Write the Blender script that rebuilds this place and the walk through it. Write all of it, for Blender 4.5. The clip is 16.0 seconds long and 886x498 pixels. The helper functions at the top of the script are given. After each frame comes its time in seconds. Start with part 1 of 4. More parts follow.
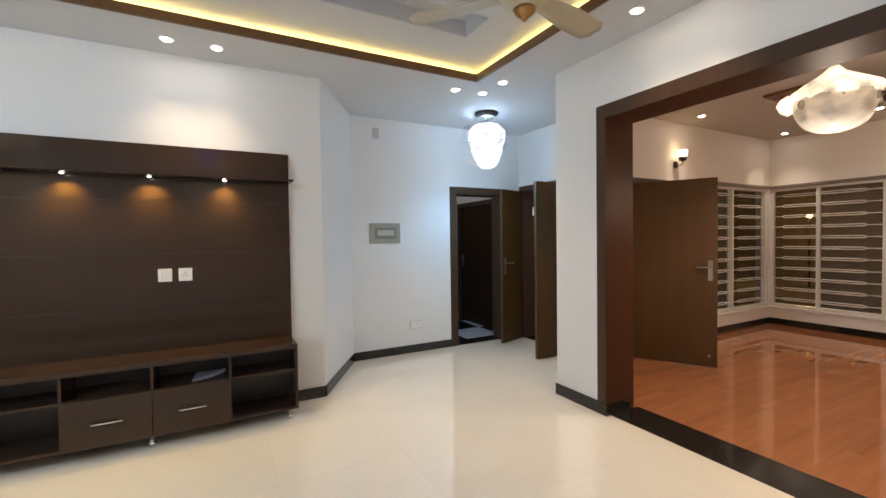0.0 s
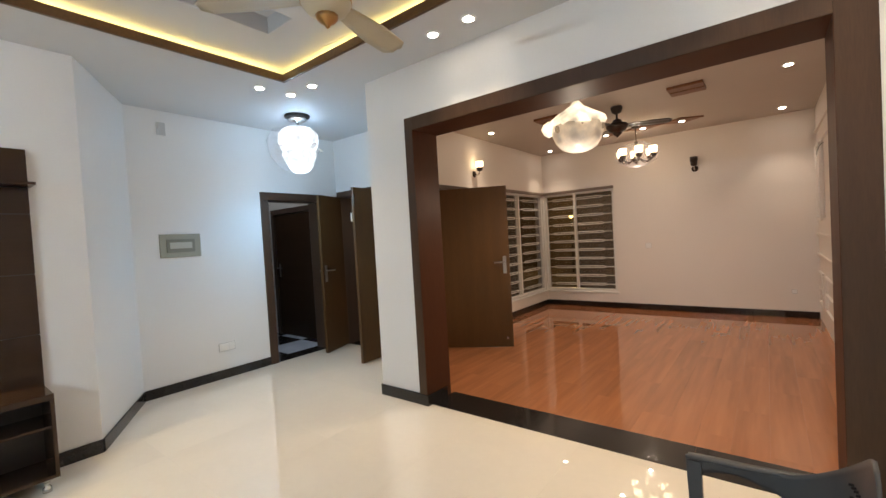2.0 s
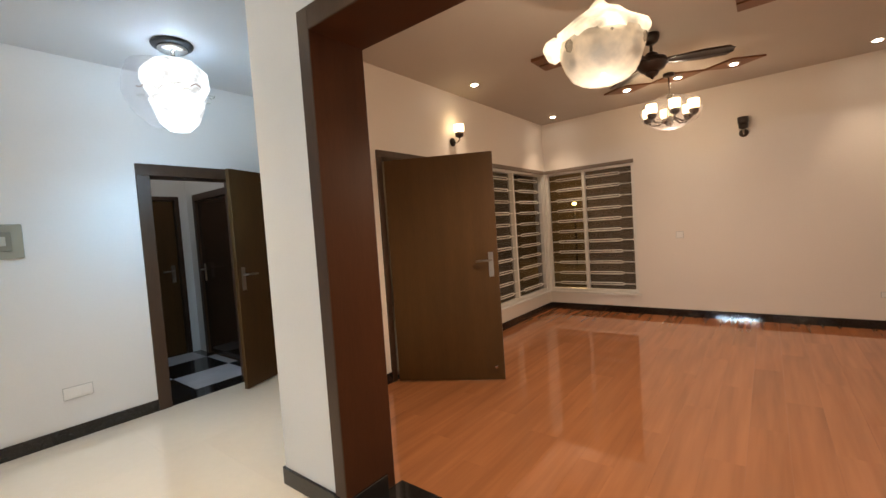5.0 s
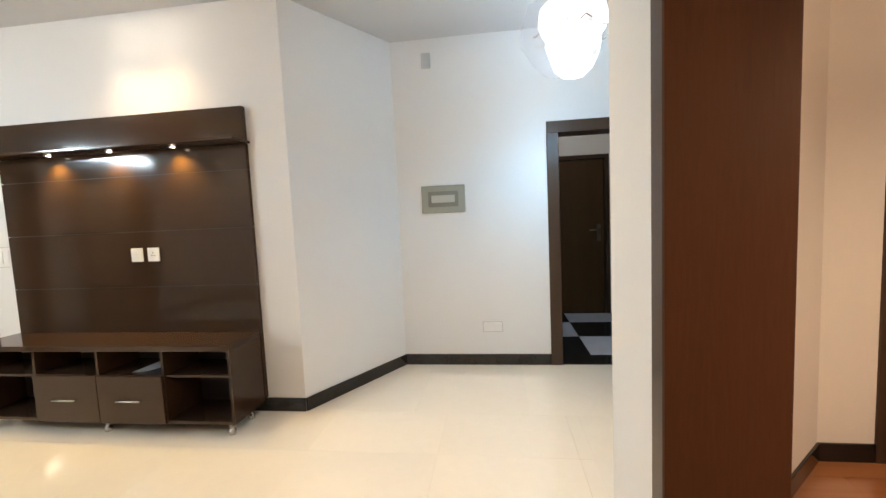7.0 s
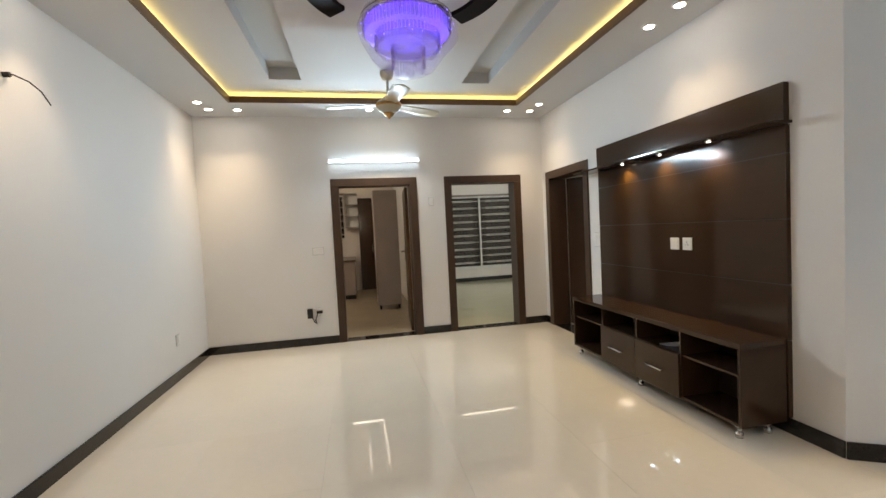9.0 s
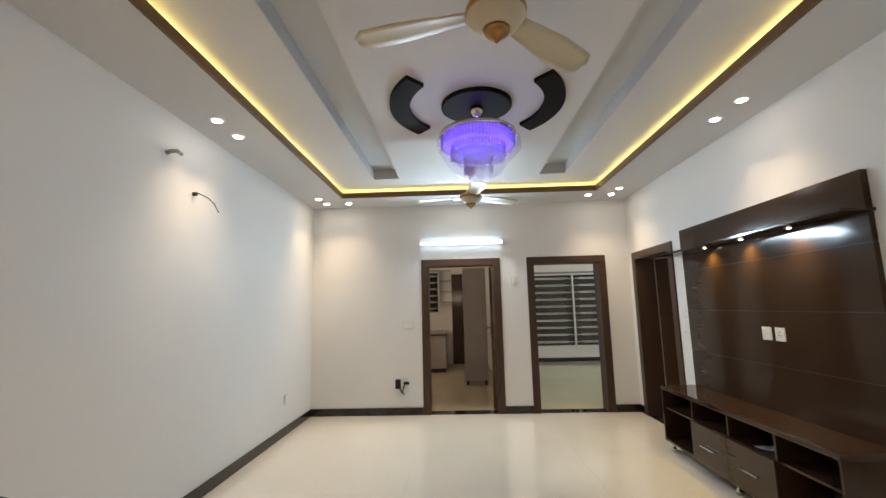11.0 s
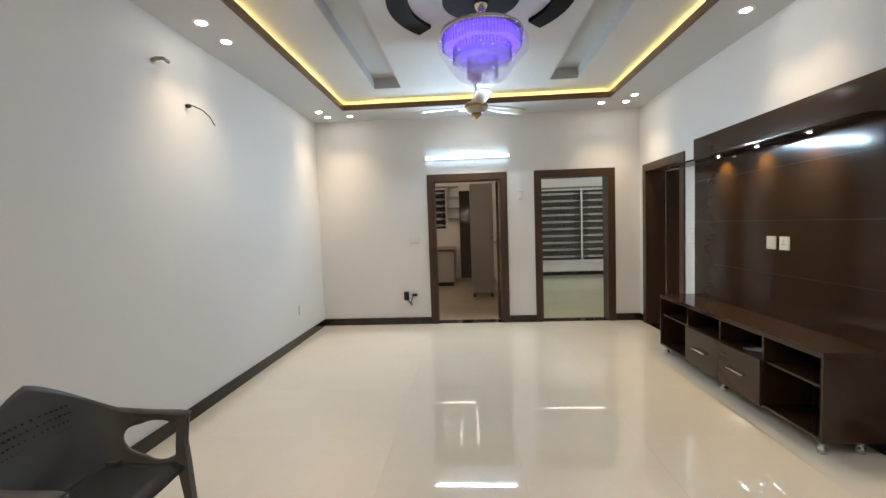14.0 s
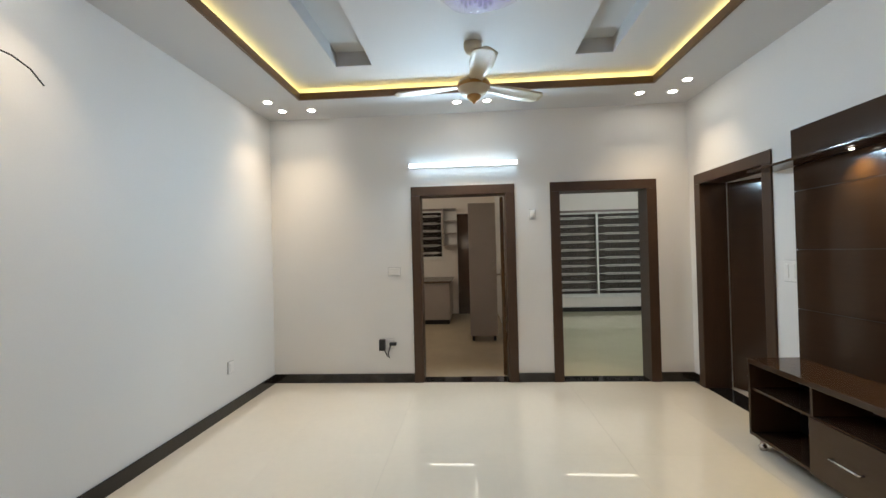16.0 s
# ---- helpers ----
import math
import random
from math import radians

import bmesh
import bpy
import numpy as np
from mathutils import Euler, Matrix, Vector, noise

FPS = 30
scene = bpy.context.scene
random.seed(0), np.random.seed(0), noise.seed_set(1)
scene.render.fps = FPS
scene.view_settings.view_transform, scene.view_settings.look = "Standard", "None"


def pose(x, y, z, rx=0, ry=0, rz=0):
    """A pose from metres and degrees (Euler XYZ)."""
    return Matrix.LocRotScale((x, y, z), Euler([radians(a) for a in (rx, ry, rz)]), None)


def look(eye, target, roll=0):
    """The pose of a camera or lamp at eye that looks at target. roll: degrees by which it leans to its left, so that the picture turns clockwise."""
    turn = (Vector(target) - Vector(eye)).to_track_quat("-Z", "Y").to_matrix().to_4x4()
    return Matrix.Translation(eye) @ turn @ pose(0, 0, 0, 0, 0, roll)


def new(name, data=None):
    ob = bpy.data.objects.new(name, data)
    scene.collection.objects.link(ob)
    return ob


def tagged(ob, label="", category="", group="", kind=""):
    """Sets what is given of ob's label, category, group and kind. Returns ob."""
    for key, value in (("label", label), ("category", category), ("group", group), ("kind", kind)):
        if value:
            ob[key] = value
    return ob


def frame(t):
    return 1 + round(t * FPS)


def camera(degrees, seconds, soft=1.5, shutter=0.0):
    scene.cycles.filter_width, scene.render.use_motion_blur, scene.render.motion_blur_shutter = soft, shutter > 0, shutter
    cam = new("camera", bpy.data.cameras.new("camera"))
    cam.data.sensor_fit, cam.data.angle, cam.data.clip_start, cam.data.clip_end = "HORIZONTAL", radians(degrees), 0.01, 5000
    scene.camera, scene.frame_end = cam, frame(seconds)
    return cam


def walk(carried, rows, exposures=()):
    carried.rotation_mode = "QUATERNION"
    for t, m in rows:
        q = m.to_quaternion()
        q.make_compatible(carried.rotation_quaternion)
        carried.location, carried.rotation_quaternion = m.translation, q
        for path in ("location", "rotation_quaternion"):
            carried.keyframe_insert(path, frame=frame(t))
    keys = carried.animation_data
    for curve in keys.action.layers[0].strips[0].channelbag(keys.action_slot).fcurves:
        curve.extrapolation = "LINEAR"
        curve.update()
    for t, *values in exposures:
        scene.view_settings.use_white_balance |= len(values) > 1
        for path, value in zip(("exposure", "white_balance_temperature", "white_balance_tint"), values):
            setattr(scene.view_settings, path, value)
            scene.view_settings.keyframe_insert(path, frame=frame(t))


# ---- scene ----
cam = camera(93.6, 16.0)
PATH = [
    (0, (0.227, 0.08, 1.443), (1.166, 1.845, 1.394), -0.8),
    (0.5, (0.257, 0.055, 1.446), (1.263, 1.783, 1.397), -1.7),
    (1, (0.306, 0.042, 1.446), (1.536, 1.619, 1.4), -2.1),
    (1.5, (0.295, 0.039, 1.442), (1.719, 1.443, 1.392), -2.9),
    (2, (0.245, 0.039, 1.446), (1.82, 1.271, 1.392), -3.3),
    (2.5, (0.279, 0.055, 1.454), (1.927, 1.187, 1.393), -3.5),
    (3, (0.496, 0.146, 1.432), (2.163, 1.248, 1.362), -4.1),
    (3.2, (0.605, 0.195, 1.432), (2.279, 1.286, 1.359), -4.3),
    (5.5, (1.964, 0.869, 1.397), (3.41, 2.245, 1.277), -3.6),
    (6, (2.196, 0.988, 1.42), (3.27, 2.669, 1.274), -3.3),
    (6.5, (2.403, 1.059, 1.418), (2.838, 3.004, 1.256), -2.5),
    (7, (2.48, 1.202, 1.389), (2.214, 3.177, 1.222), -2.6),
    (7.5, (2.558, 1.346, 1.37), (1.538, 3.06, 1.232), -3.0),
    (8, (2.65, 1.387, 1.389), (1.079, 2.617, 1.26), -2.8),
    (8.5, (2.715, 1.35, 1.388), (0.873, 2.12, 1.28), -2.9),
    (9, (2.847, 1.357, 1.398), (0.889, 1.753, 1.308), -2.9),
    (9.5, (3.03, 1.37, 1.421), (1.04, 1.561, 1.371), -2.6),
    (10, (3.132, 1.509, 1.422), (1.134, 1.564, 1.487), -1.8),
    (10.2, (3.151, 1.564, 1.42), (1.155, 1.578, 1.548), -1.7),
    (12.3, (3.225, 1.555, 1.507), (1.253, 1.463, 1.83), -1.2),
    (12.5, (3.216, 1.555, 1.498), (1.235, 1.462, 1.755), -1.2),
    (13, (3.214, 1.548, 1.446), (1.22, 1.451, 1.559), -1.1),
    (13.5, (3.221, 1.567, 1.407), (1.225, 1.456, 1.348), -1.3),
    (14, (3.188, 1.607, 1.404), (1.195, 1.484, 1.292), -1.9),
    (14.5, (2.976, 1.641, 1.396), (0.979, 1.522, 1.377), -1.7),
    (15, (2.602, 1.633, 1.417), (0.604, 1.532, 1.45), -2.2),
    (15.5, (2.204, 1.668, 1.413), (0.209, 1.531, 1.456), -2.0),
    (16, (1.791, 1.674, 1.393), (-0.204, 1.545, 1.415), -1.4),
]
EXPOSURE = [(0.0, 0.86, 6500, 12), (2.5, 0.86, 6550, 11), (3.0, 0.84, 6600, 11), (5.5, 1.02, 7150, 13), (6.1, 1.14, 7000, 13), (6.7, 1.28, 7250, 13), (7.1, 1.24, 7250, 13), (7.6, 0.82, 7150, 12), (9.0, 0.52, 6850, 12), (9.5, 0.54, 6850, 12), (12.5, 0.6, 6400, 10), (14.5, 0.56, 6420, 10), (16.0, 0.48, 6350, 9)]
walk(cam, [(t, look(eye, target, roll)) for t, eye, target, roll in PATH], EXPOSURE)

# ---- light ----
WARM, COOL = (1.0, 0.82, 0.62), (0.34, 0.66, 1.0)
world = bpy.data.worlds.new("night")
scene.world = world
world.use_nodes = True
world.node_tree.nodes["Background"].inputs[0].default_value = (0.010, 0.007, 0.005, 1)
world.node_tree.nodes["Background"].inputs[1].default_value = 0.5
LOUNGE_SPOT, ROOM_SPOT = 18.0, 18.0


def spot(x, y, z, watts, colour, angle=88, blend=1.0, radius=0.04, target=None):
    lamp = bpy.data.lights.new("downlight_beam", "SPOT")
    lamp.energy, lamp.color, lamp.spot_size, lamp.spot_blend, lamp.shadow_soft_size = watts, colour, radians(angle), blend, radius
    ob = new("downlight_beam", lamp)
    ob.matrix_world = look((x, y, z), target or (x, y + 0.0001, z - 1))
    return ob


def tube_beam(x, y, z, length, width, watts, colour, target):
    """The light of a tube lamp, thrown away from its batten."""
    lamp = bpy.data.lights.new("tube_glow", "AREA")
    lamp.shape, lamp.size, lamp.size_y, lamp.energy, lamp.color = "RECTANGLE", length, width, watts, colour
    ob = new("tube_glow", lamp)
    ob.matrix_world = look((x, y, z), target)
    return ob


def bulb(x, y, z, watts, colour, radius=0.05):
    lamp = bpy.data.lights.new("bulb_glow", "POINT")
    lamp.energy, lamp.color, lamp.shadow_soft_size = watts, colour, radius
    ob = new("bulb_glow", lamp)
    ob.location = (x, y, z)
    return ob


# ---- materials ----
def mat(name, colour, rough=0.5, metal=0.0, vary=0.06, scale=3.0, grain=0.0, grain_scale=60.0, bump=0.0, stretch=(1, 1, 1),
        coat=0.0, spec=0.5, rough_vary=0.0, per_object=0.0, detail=5):
    m = bpy.data.materials.new(name)
    m.use_nodes = True
    nt = m.node_tree
    b = nt.nodes["Principled BSDF"]
    b.inputs["Roughness"].default_value, b.inputs["Metallic"].default_value = rough, metal
    b.inputs["Coat Weight"].default_value, b.inputs["Specular IOR Level"].default_value = coat, spec
    b.inputs["Coat Roughness"].default_value = 0.012
    tc = nt.nodes.new("ShaderNodeTexCoord")
    mp = nt.nodes.new("ShaderNodeMapping")
    mp.inputs["Scale"].default_value = stretch
    nt.links.new(tc.outputs["Object"], mp.inputs[0])
    big = nt.nodes.new("ShaderNodeTexNoise")
    big.inputs["Scale"].default_value, big.inputs["Detail"].default_value = scale, 4
    fine = nt.nodes.new("ShaderNodeTexNoise")
    fine.inputs["Scale"].default_value, fine.inputs["Detail"].default_value = grain_scale, detail
    for n in (big, fine):
        nt.links.new(mp.outputs[0], n.inputs["Vector"])
    if per_object:
        info = nt.nodes.new("ShaderNodeObjectInfo")
        add = nt.nodes.new("ShaderNodeVectorMath")
        mul = nt.nodes.new("ShaderNodeVectorMath")
        mul.operation = "MULTIPLY"
        mul.inputs[1].default_value = (37.0, 91.0, 53.0)
        nt.links.new(info.outputs["Random"], mul.inputs[0])
        nt.links.new(mp.outputs[0], add.inputs[0])
        nt.links.new(mul.outputs[0], add.inputs[1])
        for n in (big, fine):
            nt.links.new(add.outputs[0], n.inputs["Vector"])

    def term(source, amount):
        r = nt.nodes.new("ShaderNodeMapRange")
        r.inputs["From Min"].default_value, r.inputs["From Max"].default_value = 0.25, 0.75
        r.inputs["To Min"].default_value, r.inputs["To Max"].default_value = 1 - amount, 1 + amount
        nt.links.new(source, r.inputs["Value"])
        return r.outputs[0]
    value = term(big.outputs["Fac"], vary)
    extra = [term(fine.outputs["Fac"], grain)] if grain else []
    if per_object:
        r = nt.nodes.new("ShaderNodeMapRange")
        r.inputs["To Min"].default_value, r.inputs["To Max"].default_value = 1 - per_object, 1 + per_object
        nt.links.new(info.outputs["Random"], r.inputs["Value"])
        extra.append(r.outputs[0])
    for e in extra:
        mu = nt.nodes.new("ShaderNodeMath")
        mu.operation = "MULTIPLY"
        nt.links.new(value, mu.inputs[0])
        nt.links.new(e, mu.inputs[1])
        value = mu.outputs[0]
    sc = nt.nodes.new("ShaderNodeVectorMath")
    sc.operation = "SCALE"
    sc.inputs[0].default_value = colour
    nt.links.new(value, sc.inputs["Scale"])
    nt.links.new(sc.outputs[0], b.inputs["Base Color"])
    if rough_vary:
        r = nt.nodes.new("ShaderNodeMapRange")
        r.inputs["To Min"].default_value, r.inputs["To Max"].default_value = max(0, rough - rough_vary), rough + rough_vary
        nt.links.new(big.outputs["Fac"], r.inputs["Value"])
        nt.links.new(r.outputs[0], b.inputs["Roughness"])
    if bump:
        bp = nt.nodes.new("ShaderNodeBump")
        bp.inputs["Strength"].default_value, bp.inputs["Distance"].default_value = bump, 0.004
        nt.links.new(fine.outputs["Fac"], bp.inputs["Height"])
        nt.links.new(bp.outputs[0], b.inputs["Normal"])
    return m


def glow(name, colour, strength):
    m = bpy.data.materials.new(name)
    m.use_nodes = True
    nt = m.node_tree
    nt.nodes.remove(nt.nodes["Principled BSDF"])
    e = nt.nodes.new("ShaderNodeEmission")
    e.inputs[0].default_value, e.inputs[1].default_value = (*colour, 1), strength
    nt.links.new(e.outputs[0], nt.nodes["Material Output"].inputs[0])
    return m


def lit_glass(name, colour, strength, clear=0.3, patch=0.5, scale=9.0):
    """A lit glass shade in crinkled plastic film: part clear, part glowing, uneven."""
    m = bpy.data.materials.new(name)
    m.use_nodes = True
    nt = m.node_tree
    b = nt.nodes["Principled BSDF"]
    b.inputs["Base Color"].default_value = (0.55, 0.55, 0.55, 1)
    b.inputs["Roughness"].default_value = 0.15
    b.inputs["Emission Color"].default_value = (*colour, 1)
    tc = nt.nodes.new("ShaderNodeTexCoord")
    n = nt.nodes.new("ShaderNodeTexNoise")
    n.inputs["Scale"].default_value, n.inputs["Detail"].default_value = scale, 3
    nt.links.new(tc.outputs["Object"], n.inputs["Vector"])
    r = nt.nodes.new("ShaderNodeMapRange")
    r.inputs["From Min"].default_value, r.inputs["From Max"].default_value = 0.35, 0.65
    r.inputs["To Min"].default_value, r.inputs["To Max"].default_value = strength * (1 - patch), strength
    nt.links.new(n.outputs["Fac"], r.inputs["Value"])
    nt.links.new(r.outputs[0], b.inputs["Emission Strength"])
    bp = nt.nodes.new("ShaderNodeBump")
    bp.inputs["Strength"].default_value = 0.6
    nt.links.new(n.outputs["Fac"], bp.inputs["Height"])
    nt.links.new(bp.outputs[0], b.inputs["Normal"])
    t = nt.nodes.new("ShaderNodeBsdfTransparent")
    mix = nt.nodes.new("ShaderNodeMixShader")
    mix.inputs[0].default_value = clear
    nt.links.new(b.outputs[0], mix.inputs[1])
    nt.links.new(t.outputs[0], mix.inputs[2])
    nt.links.new(mix.outputs[0], nt.nodes["Material Output"].inputs[0])
    return m


def glass(name, tint, clear=0.8, rough=0.02):
    m = bpy.data.materials.new(name)
    m.use_nodes = True
    nt = m.node_tree
    b = nt.nodes["Principled BSDF"]
    b.inputs["Base Color"].default_value, b.inputs["Roughness"].default_value = (*tint, 1), rough
    t = nt.nodes.new("ShaderNodeBsdfTransparent")
    mix = nt.nodes.new("ShaderNodeMixShader")
    mix.inputs[0].default_value = clear
    nt.links.new(b.outputs[0], mix.inputs[1])
    nt.links.new(t.outputs[0], mix.inputs[2])
    nt.links.new(mix.outputs[0], nt.nodes["Material Output"].inputs[0])
    return m


PAINT = mat("white_wall_paint", (0.77, 0.765, 0.75), 0.58, vary=0.02, scale=0.9, grain=0.012, grain_scale=90, bump=0.06)
# white paint darkened below the wall white, to put the ceilings' dimmer light into colour
CEIL = mat("shaded_white_ceiling_paint", (0.60, 0.605, 0.61), 0.7, vary=0.015, scale=0.7, bump=0.03)
ROOM_PAINT = mat("cream_wall_paint", (0.77, 0.71, 0.65), 0.5, vary=0.02, scale=0.9, grain=0.012, grain_scale=90, bump=0.06)
TILE = mat("polished_cream_tile", (0.81, 0.735, 0.61), 0.012, vary=0.03, scale=1.6, grain=0.015, grain_scale=22, per_object=0.012, spec=0.9, coat=0.45)
GROUT = mat("cream_grout", (0.68, 0.61, 0.49), 0.5, vary=0.05)
PLANK = mat("red_brown_laminate", (0.36, 0.140, 0.060), 0.02, vary=0.15, scale=2.0, grain=0.05, grain_scale=4, detail=2, stretch=(0.35, 5, 5), per_object=0.04, spec=1.0)
SUB = mat("dark_plank_joint", (0.26, 0.10, 0.045), 0.3)
GRANITE = mat("black_granite", (0.014, 0.013, 0.013), 0.10, vary=0.2, scale=8, grain=0.45, grain_scale=180, spec=0.6)
SKIRT = mat("dark_stone_skirting", (0.016, 0.013, 0.012), 0.05, vary=0.2, scale=6, grain=0.3, grain_scale=120)
WENGE = mat("dark_wenge_veneer", (0.043, 0.023, 0.0135), 0.10, vary=0.08, scale=1.2, grain=0.05, grain_scale=14, stretch=(0.25, 6, 6), spec=0.32)
# WENGE darkened: the shade in grooves and open shelves put into the colour
WENGE_IN = mat("shaded_wenge_inside", (0.018, 0.010, 0.008), 0.4, vary=0.2, scale=2, grain=0.2)
FRAME = mat("brown_door_frame_wood", (0.062, 0.034, 0.020), 0.38, spec=0.32, vary=0.10, scale=2, grain=0.12, grain_scale=26, stretch=(7, 7, 0.6), rough_vary=0.06)
LEAF = mat("brown_door_veneer", (0.080, 0.039, 0.0125), 0.40, spec=0.25, vary=0.10, scale=1.6, grain=0.10, grain_scale=24, stretch=(7, 7, 0.5), rough_vary=0.08)
MAHOG = mat("red_brown_jamb_veneer", (0.062, 0.022, 0.010), 0.46, spec=0.12, vary=0.10, scale=1.4, grain=0.10, grain_scale=26, stretch=(7, 7, 0.5), rough_vary=0.05)
ROSEWOOD = mat("near_black_ceiling_wood", (0.009, 0.005, 0.004), 0.6, vary=0.15, grain=0.2, spec=0.06)
# ceiling colour greyed for the channels, whose recess shade is painted in
CHANNEL = mat("shaded_recess_paint", (0.52, 0.53, 0.53), 0.7, vary=0.02, scale=0.7)
TEAK = mat("red_brown_ceiling_wood", (0.17, 0.070, 0.030), 0.45, vary=0.15, grain=0.2, stretch=(1, 6, 1))
CHROME = mat("brushed_steel", (0.62, 0.60, 0.57), 0.25, 1.0, vary=0.05)
STEEL = mat("dull_brushed_steel", (0.36, 0.33, 0.30), 0.32, 1.0, vary=0.06)
WHITE = mat("white_plastic", (0.80, 0.79, 0.77), 0.3, vary=0.02)
BLACK = mat("black_plastic", (0.012, 0.012, 0.013), 0.4, vary=0.1)
GREYBOX = mat("grey_painted_steel", (0.33, 0.33, 0.27), 0.45, vary=0.05)
PALEGREY = mat("pale_smoked_plastic", (0.48, 0.48, 0.43), 0.3, vary=0.05)
GREYBOX_D = mat("grey_steel_shadow", (0.22, 0.22, 0.18), 0.5, vary=0.05)
ALU = mat("white_powder_coated_aluminium", (0.74, 0.72, 0.68), 0.35, vary=0.03)
GOLDWOOD = mat("brown_cove_trim", (0.115, 0.054, 0.016), 0.35, vary=0.12, grain=0.2)
CREAM_FAN = mat("cream_fan_enamel", (0.50, 0.45, 0.33), 0.4, vary=0.03)
GOLD = mat("antique_gold", (0.42, 0.24, 0.09), 0.3, 0.9, vary=0.1)
DARKFAN = mat("dark_brown_fan", (0.025, 0.014, 0.010), 0.3, vary=0.1)
CHAIR = mat("dark_grey_moulded_plastic", (0.060, 0.062, 0.065), 0.42, vary=0.06, scale=6, grain=0.06, grain_scale=200, bump=0.12)
TAUPE = mat("taupe_laminate", (0.36, 0.31, 0.28), 0.3, vary=0.04)
BEIGE = mat("beige_kitchen_tile", (0.46, 0.37, 0.25), 0.15, vary=0.05)
CHECK_W = mat("white_marble_tile", (0.62, 0.62, 0.66), 0.15, vary=0.08, scale=5)
CHECK_B = mat("black_marble_tile", (0.016, 0.016, 0.018), 0.14, vary=0.3, scale=5)
RAIL = mat("brown_grey_rail", (0.19, 0.145, 0.115), 0.4, vary=0.06)
PAPER = mat("paper_sheet", (0.62, 0.62, 0.66), 0.6, vary=0.05)
CONCRETE = mat("rough_exterior_plaster", (0.16, 0.13, 0.10), 0.9, vary=0.15, grain=0.15, bump=0.3)
PANE = glass("dark_window_glass", (0.05, 0.036, 0.025), 0.75)
SCREEN = glass("grey_insect_screen", (0.11, 0.088, 0.07), 0.45, 0.7)
FILM = glass("clear_plastic_film", (0.62, 0.60, 0.66), 0.82, 0.12)
CRYSTAL = glass("cut_crystal", (0.50, 0.44, 0.60), 0.82, 0.05)
LED = glow("yellow_cove_strip", (1.0, 0.74, 0.24), 9.0)
DISC = glow("downlight_lens", (1.0, 0.93, 0.82), 30.0)
TUBE = glow("cool_tube", (0.66, 0.86, 1.0), 5.0)
PURPLE = lit_glass("violet_led", (0.075, 0.012, 1.0), 2.0, 0.08, 0.72, 11.0)
PURPLE_DIM = lit_glass("faint_violet_led", (0.13, 0.07, 0.85), 0.65, 0.55, 0.9, 16.0)
PURPLE_DOT = glow("violet_led_bead", (0.26, 0.2, 1.0), 5.0)
SPOTLENS = glow("tiny_spot_lens", (1.0, 0.92, 0.78), 8.0)
SHADE = glow("frosted_lit_shade", (1.0, 0.74, 0.44), 4.0)
HALLSHADE = lit_glass("cool_lit_shade", (0.80, 0.91, 1.0), 1.15, 0.08, 0.8, 13.0)
ROOMSHADE = lit_glass("warm_lit_alabaster", (1.0, 0.82, 0.56), 1.1, 0.04, 0.75, 7.0)
BOWLSHADE = lit_glass("warm_lit_bowl", (1.0, 0.72, 0.44), 0.30, 0.04, 0.8, 9.0)
CUPSHADE = glass("blurred_lamp_cup", (0.20, 0.16, 0.12), 0.45, 0.5)


# ---- mesh helpers ----
def box(bm, x0, x1, y0, y1, z0, z1, bevel=0.0, turn=0.0, pivot=None):
    r = bmesh.ops.create_cube(bm, size=1.0)
    vs = r["verts"]
    m = Matrix.Translation(((x0 + x1) / 2, (y0 + y1) / 2, (z0 + z1) / 2)) @ Matrix.Diagonal((x1 - x0, y1 - y0, z1 - z0, 1))
    bmesh.ops.transform(bm, matrix=m, verts=vs)
    if bevel:
        es = list({e for v in vs for e in v.link_edges})
        r = bmesh.ops.bevel(bm, geom=es, offset=bevel, segments=2, affect="EDGES", profile=0.5)
        vs = list({v for f in r["faces"] for v in f.verts} | {v for v in vs if v.is_valid})
    if turn:
        p = Vector(pivot or ((x0 + x1) / 2, (y0 + y1) / 2, 0))
        bmesh.ops.transform(bm, matrix=Matrix.Translation(p) @ Matrix.Rotation(radians(turn), 4, "Z") @ Matrix.Translation(-p), verts=vs)
    return vs


def lathe(bm, profile, steps=32, wobble=0.0, at=(0, 0, 0), seed=0.0):
    rings = []
    for r, z in profile:
        ring = []
        for i in range(steps):
            a = 2 * math.pi * i / steps
            k = r
            if wobble:
                k = r * (1 + wobble * noise.noise((math.cos(a) * 1.6 + seed, math.sin(a) * 1.6, z * 7)))
            ring.append(bm.verts.new((at[0] + k * math.cos(a), at[1] + k * math.sin(a), at[2] + z)))
        rings.append(ring)
    for a, b in zip(rings, rings[1:]):
        for i in range(steps):
            f = bm.faces.new((a[i], a[(i + 1) % steps], b[(i + 1) % steps], b[i]))
            f.smooth = True
    if profile[0][0] > 0.0005:
        bm.faces.new(rings[0][::-1])
    if profile[-1][0] > 0.0005:
        bm.faces.new(rings[-1])
    return rings


def rod(bm, points, radius, sides=8):
    pts = [Vector(p) for p in points]
    rings = []
    for i, p in enumerate(pts):
        d = (pts[min(i + 1, len(pts) - 1)] - pts[max(i - 1, 0)]).normalized()
        u = d.orthogonal().normalized() if i == 0 else (u - d * u.dot(d)).normalized()
        v = d.cross(u)
        r = radius[i] if isinstance(radius, (list, tuple)) else radius
        rings.append([bm.verts.new(p + u * r * math.cos(2 * math.pi * k / sides) + v * r * math.sin(2 * math.pi * k / sides)) for k in range(sides)])
    for a, b in zip(rings, rings[1:]):
        for k in range(sides):
            f = bm.faces.new((a[k], a[(k + 1) % sides], b[(k + 1) % sides], b[k]))
            f.smooth = True
    bm.faces.new(rings[0][::-1])
    bm.faces.new(rings[-1])


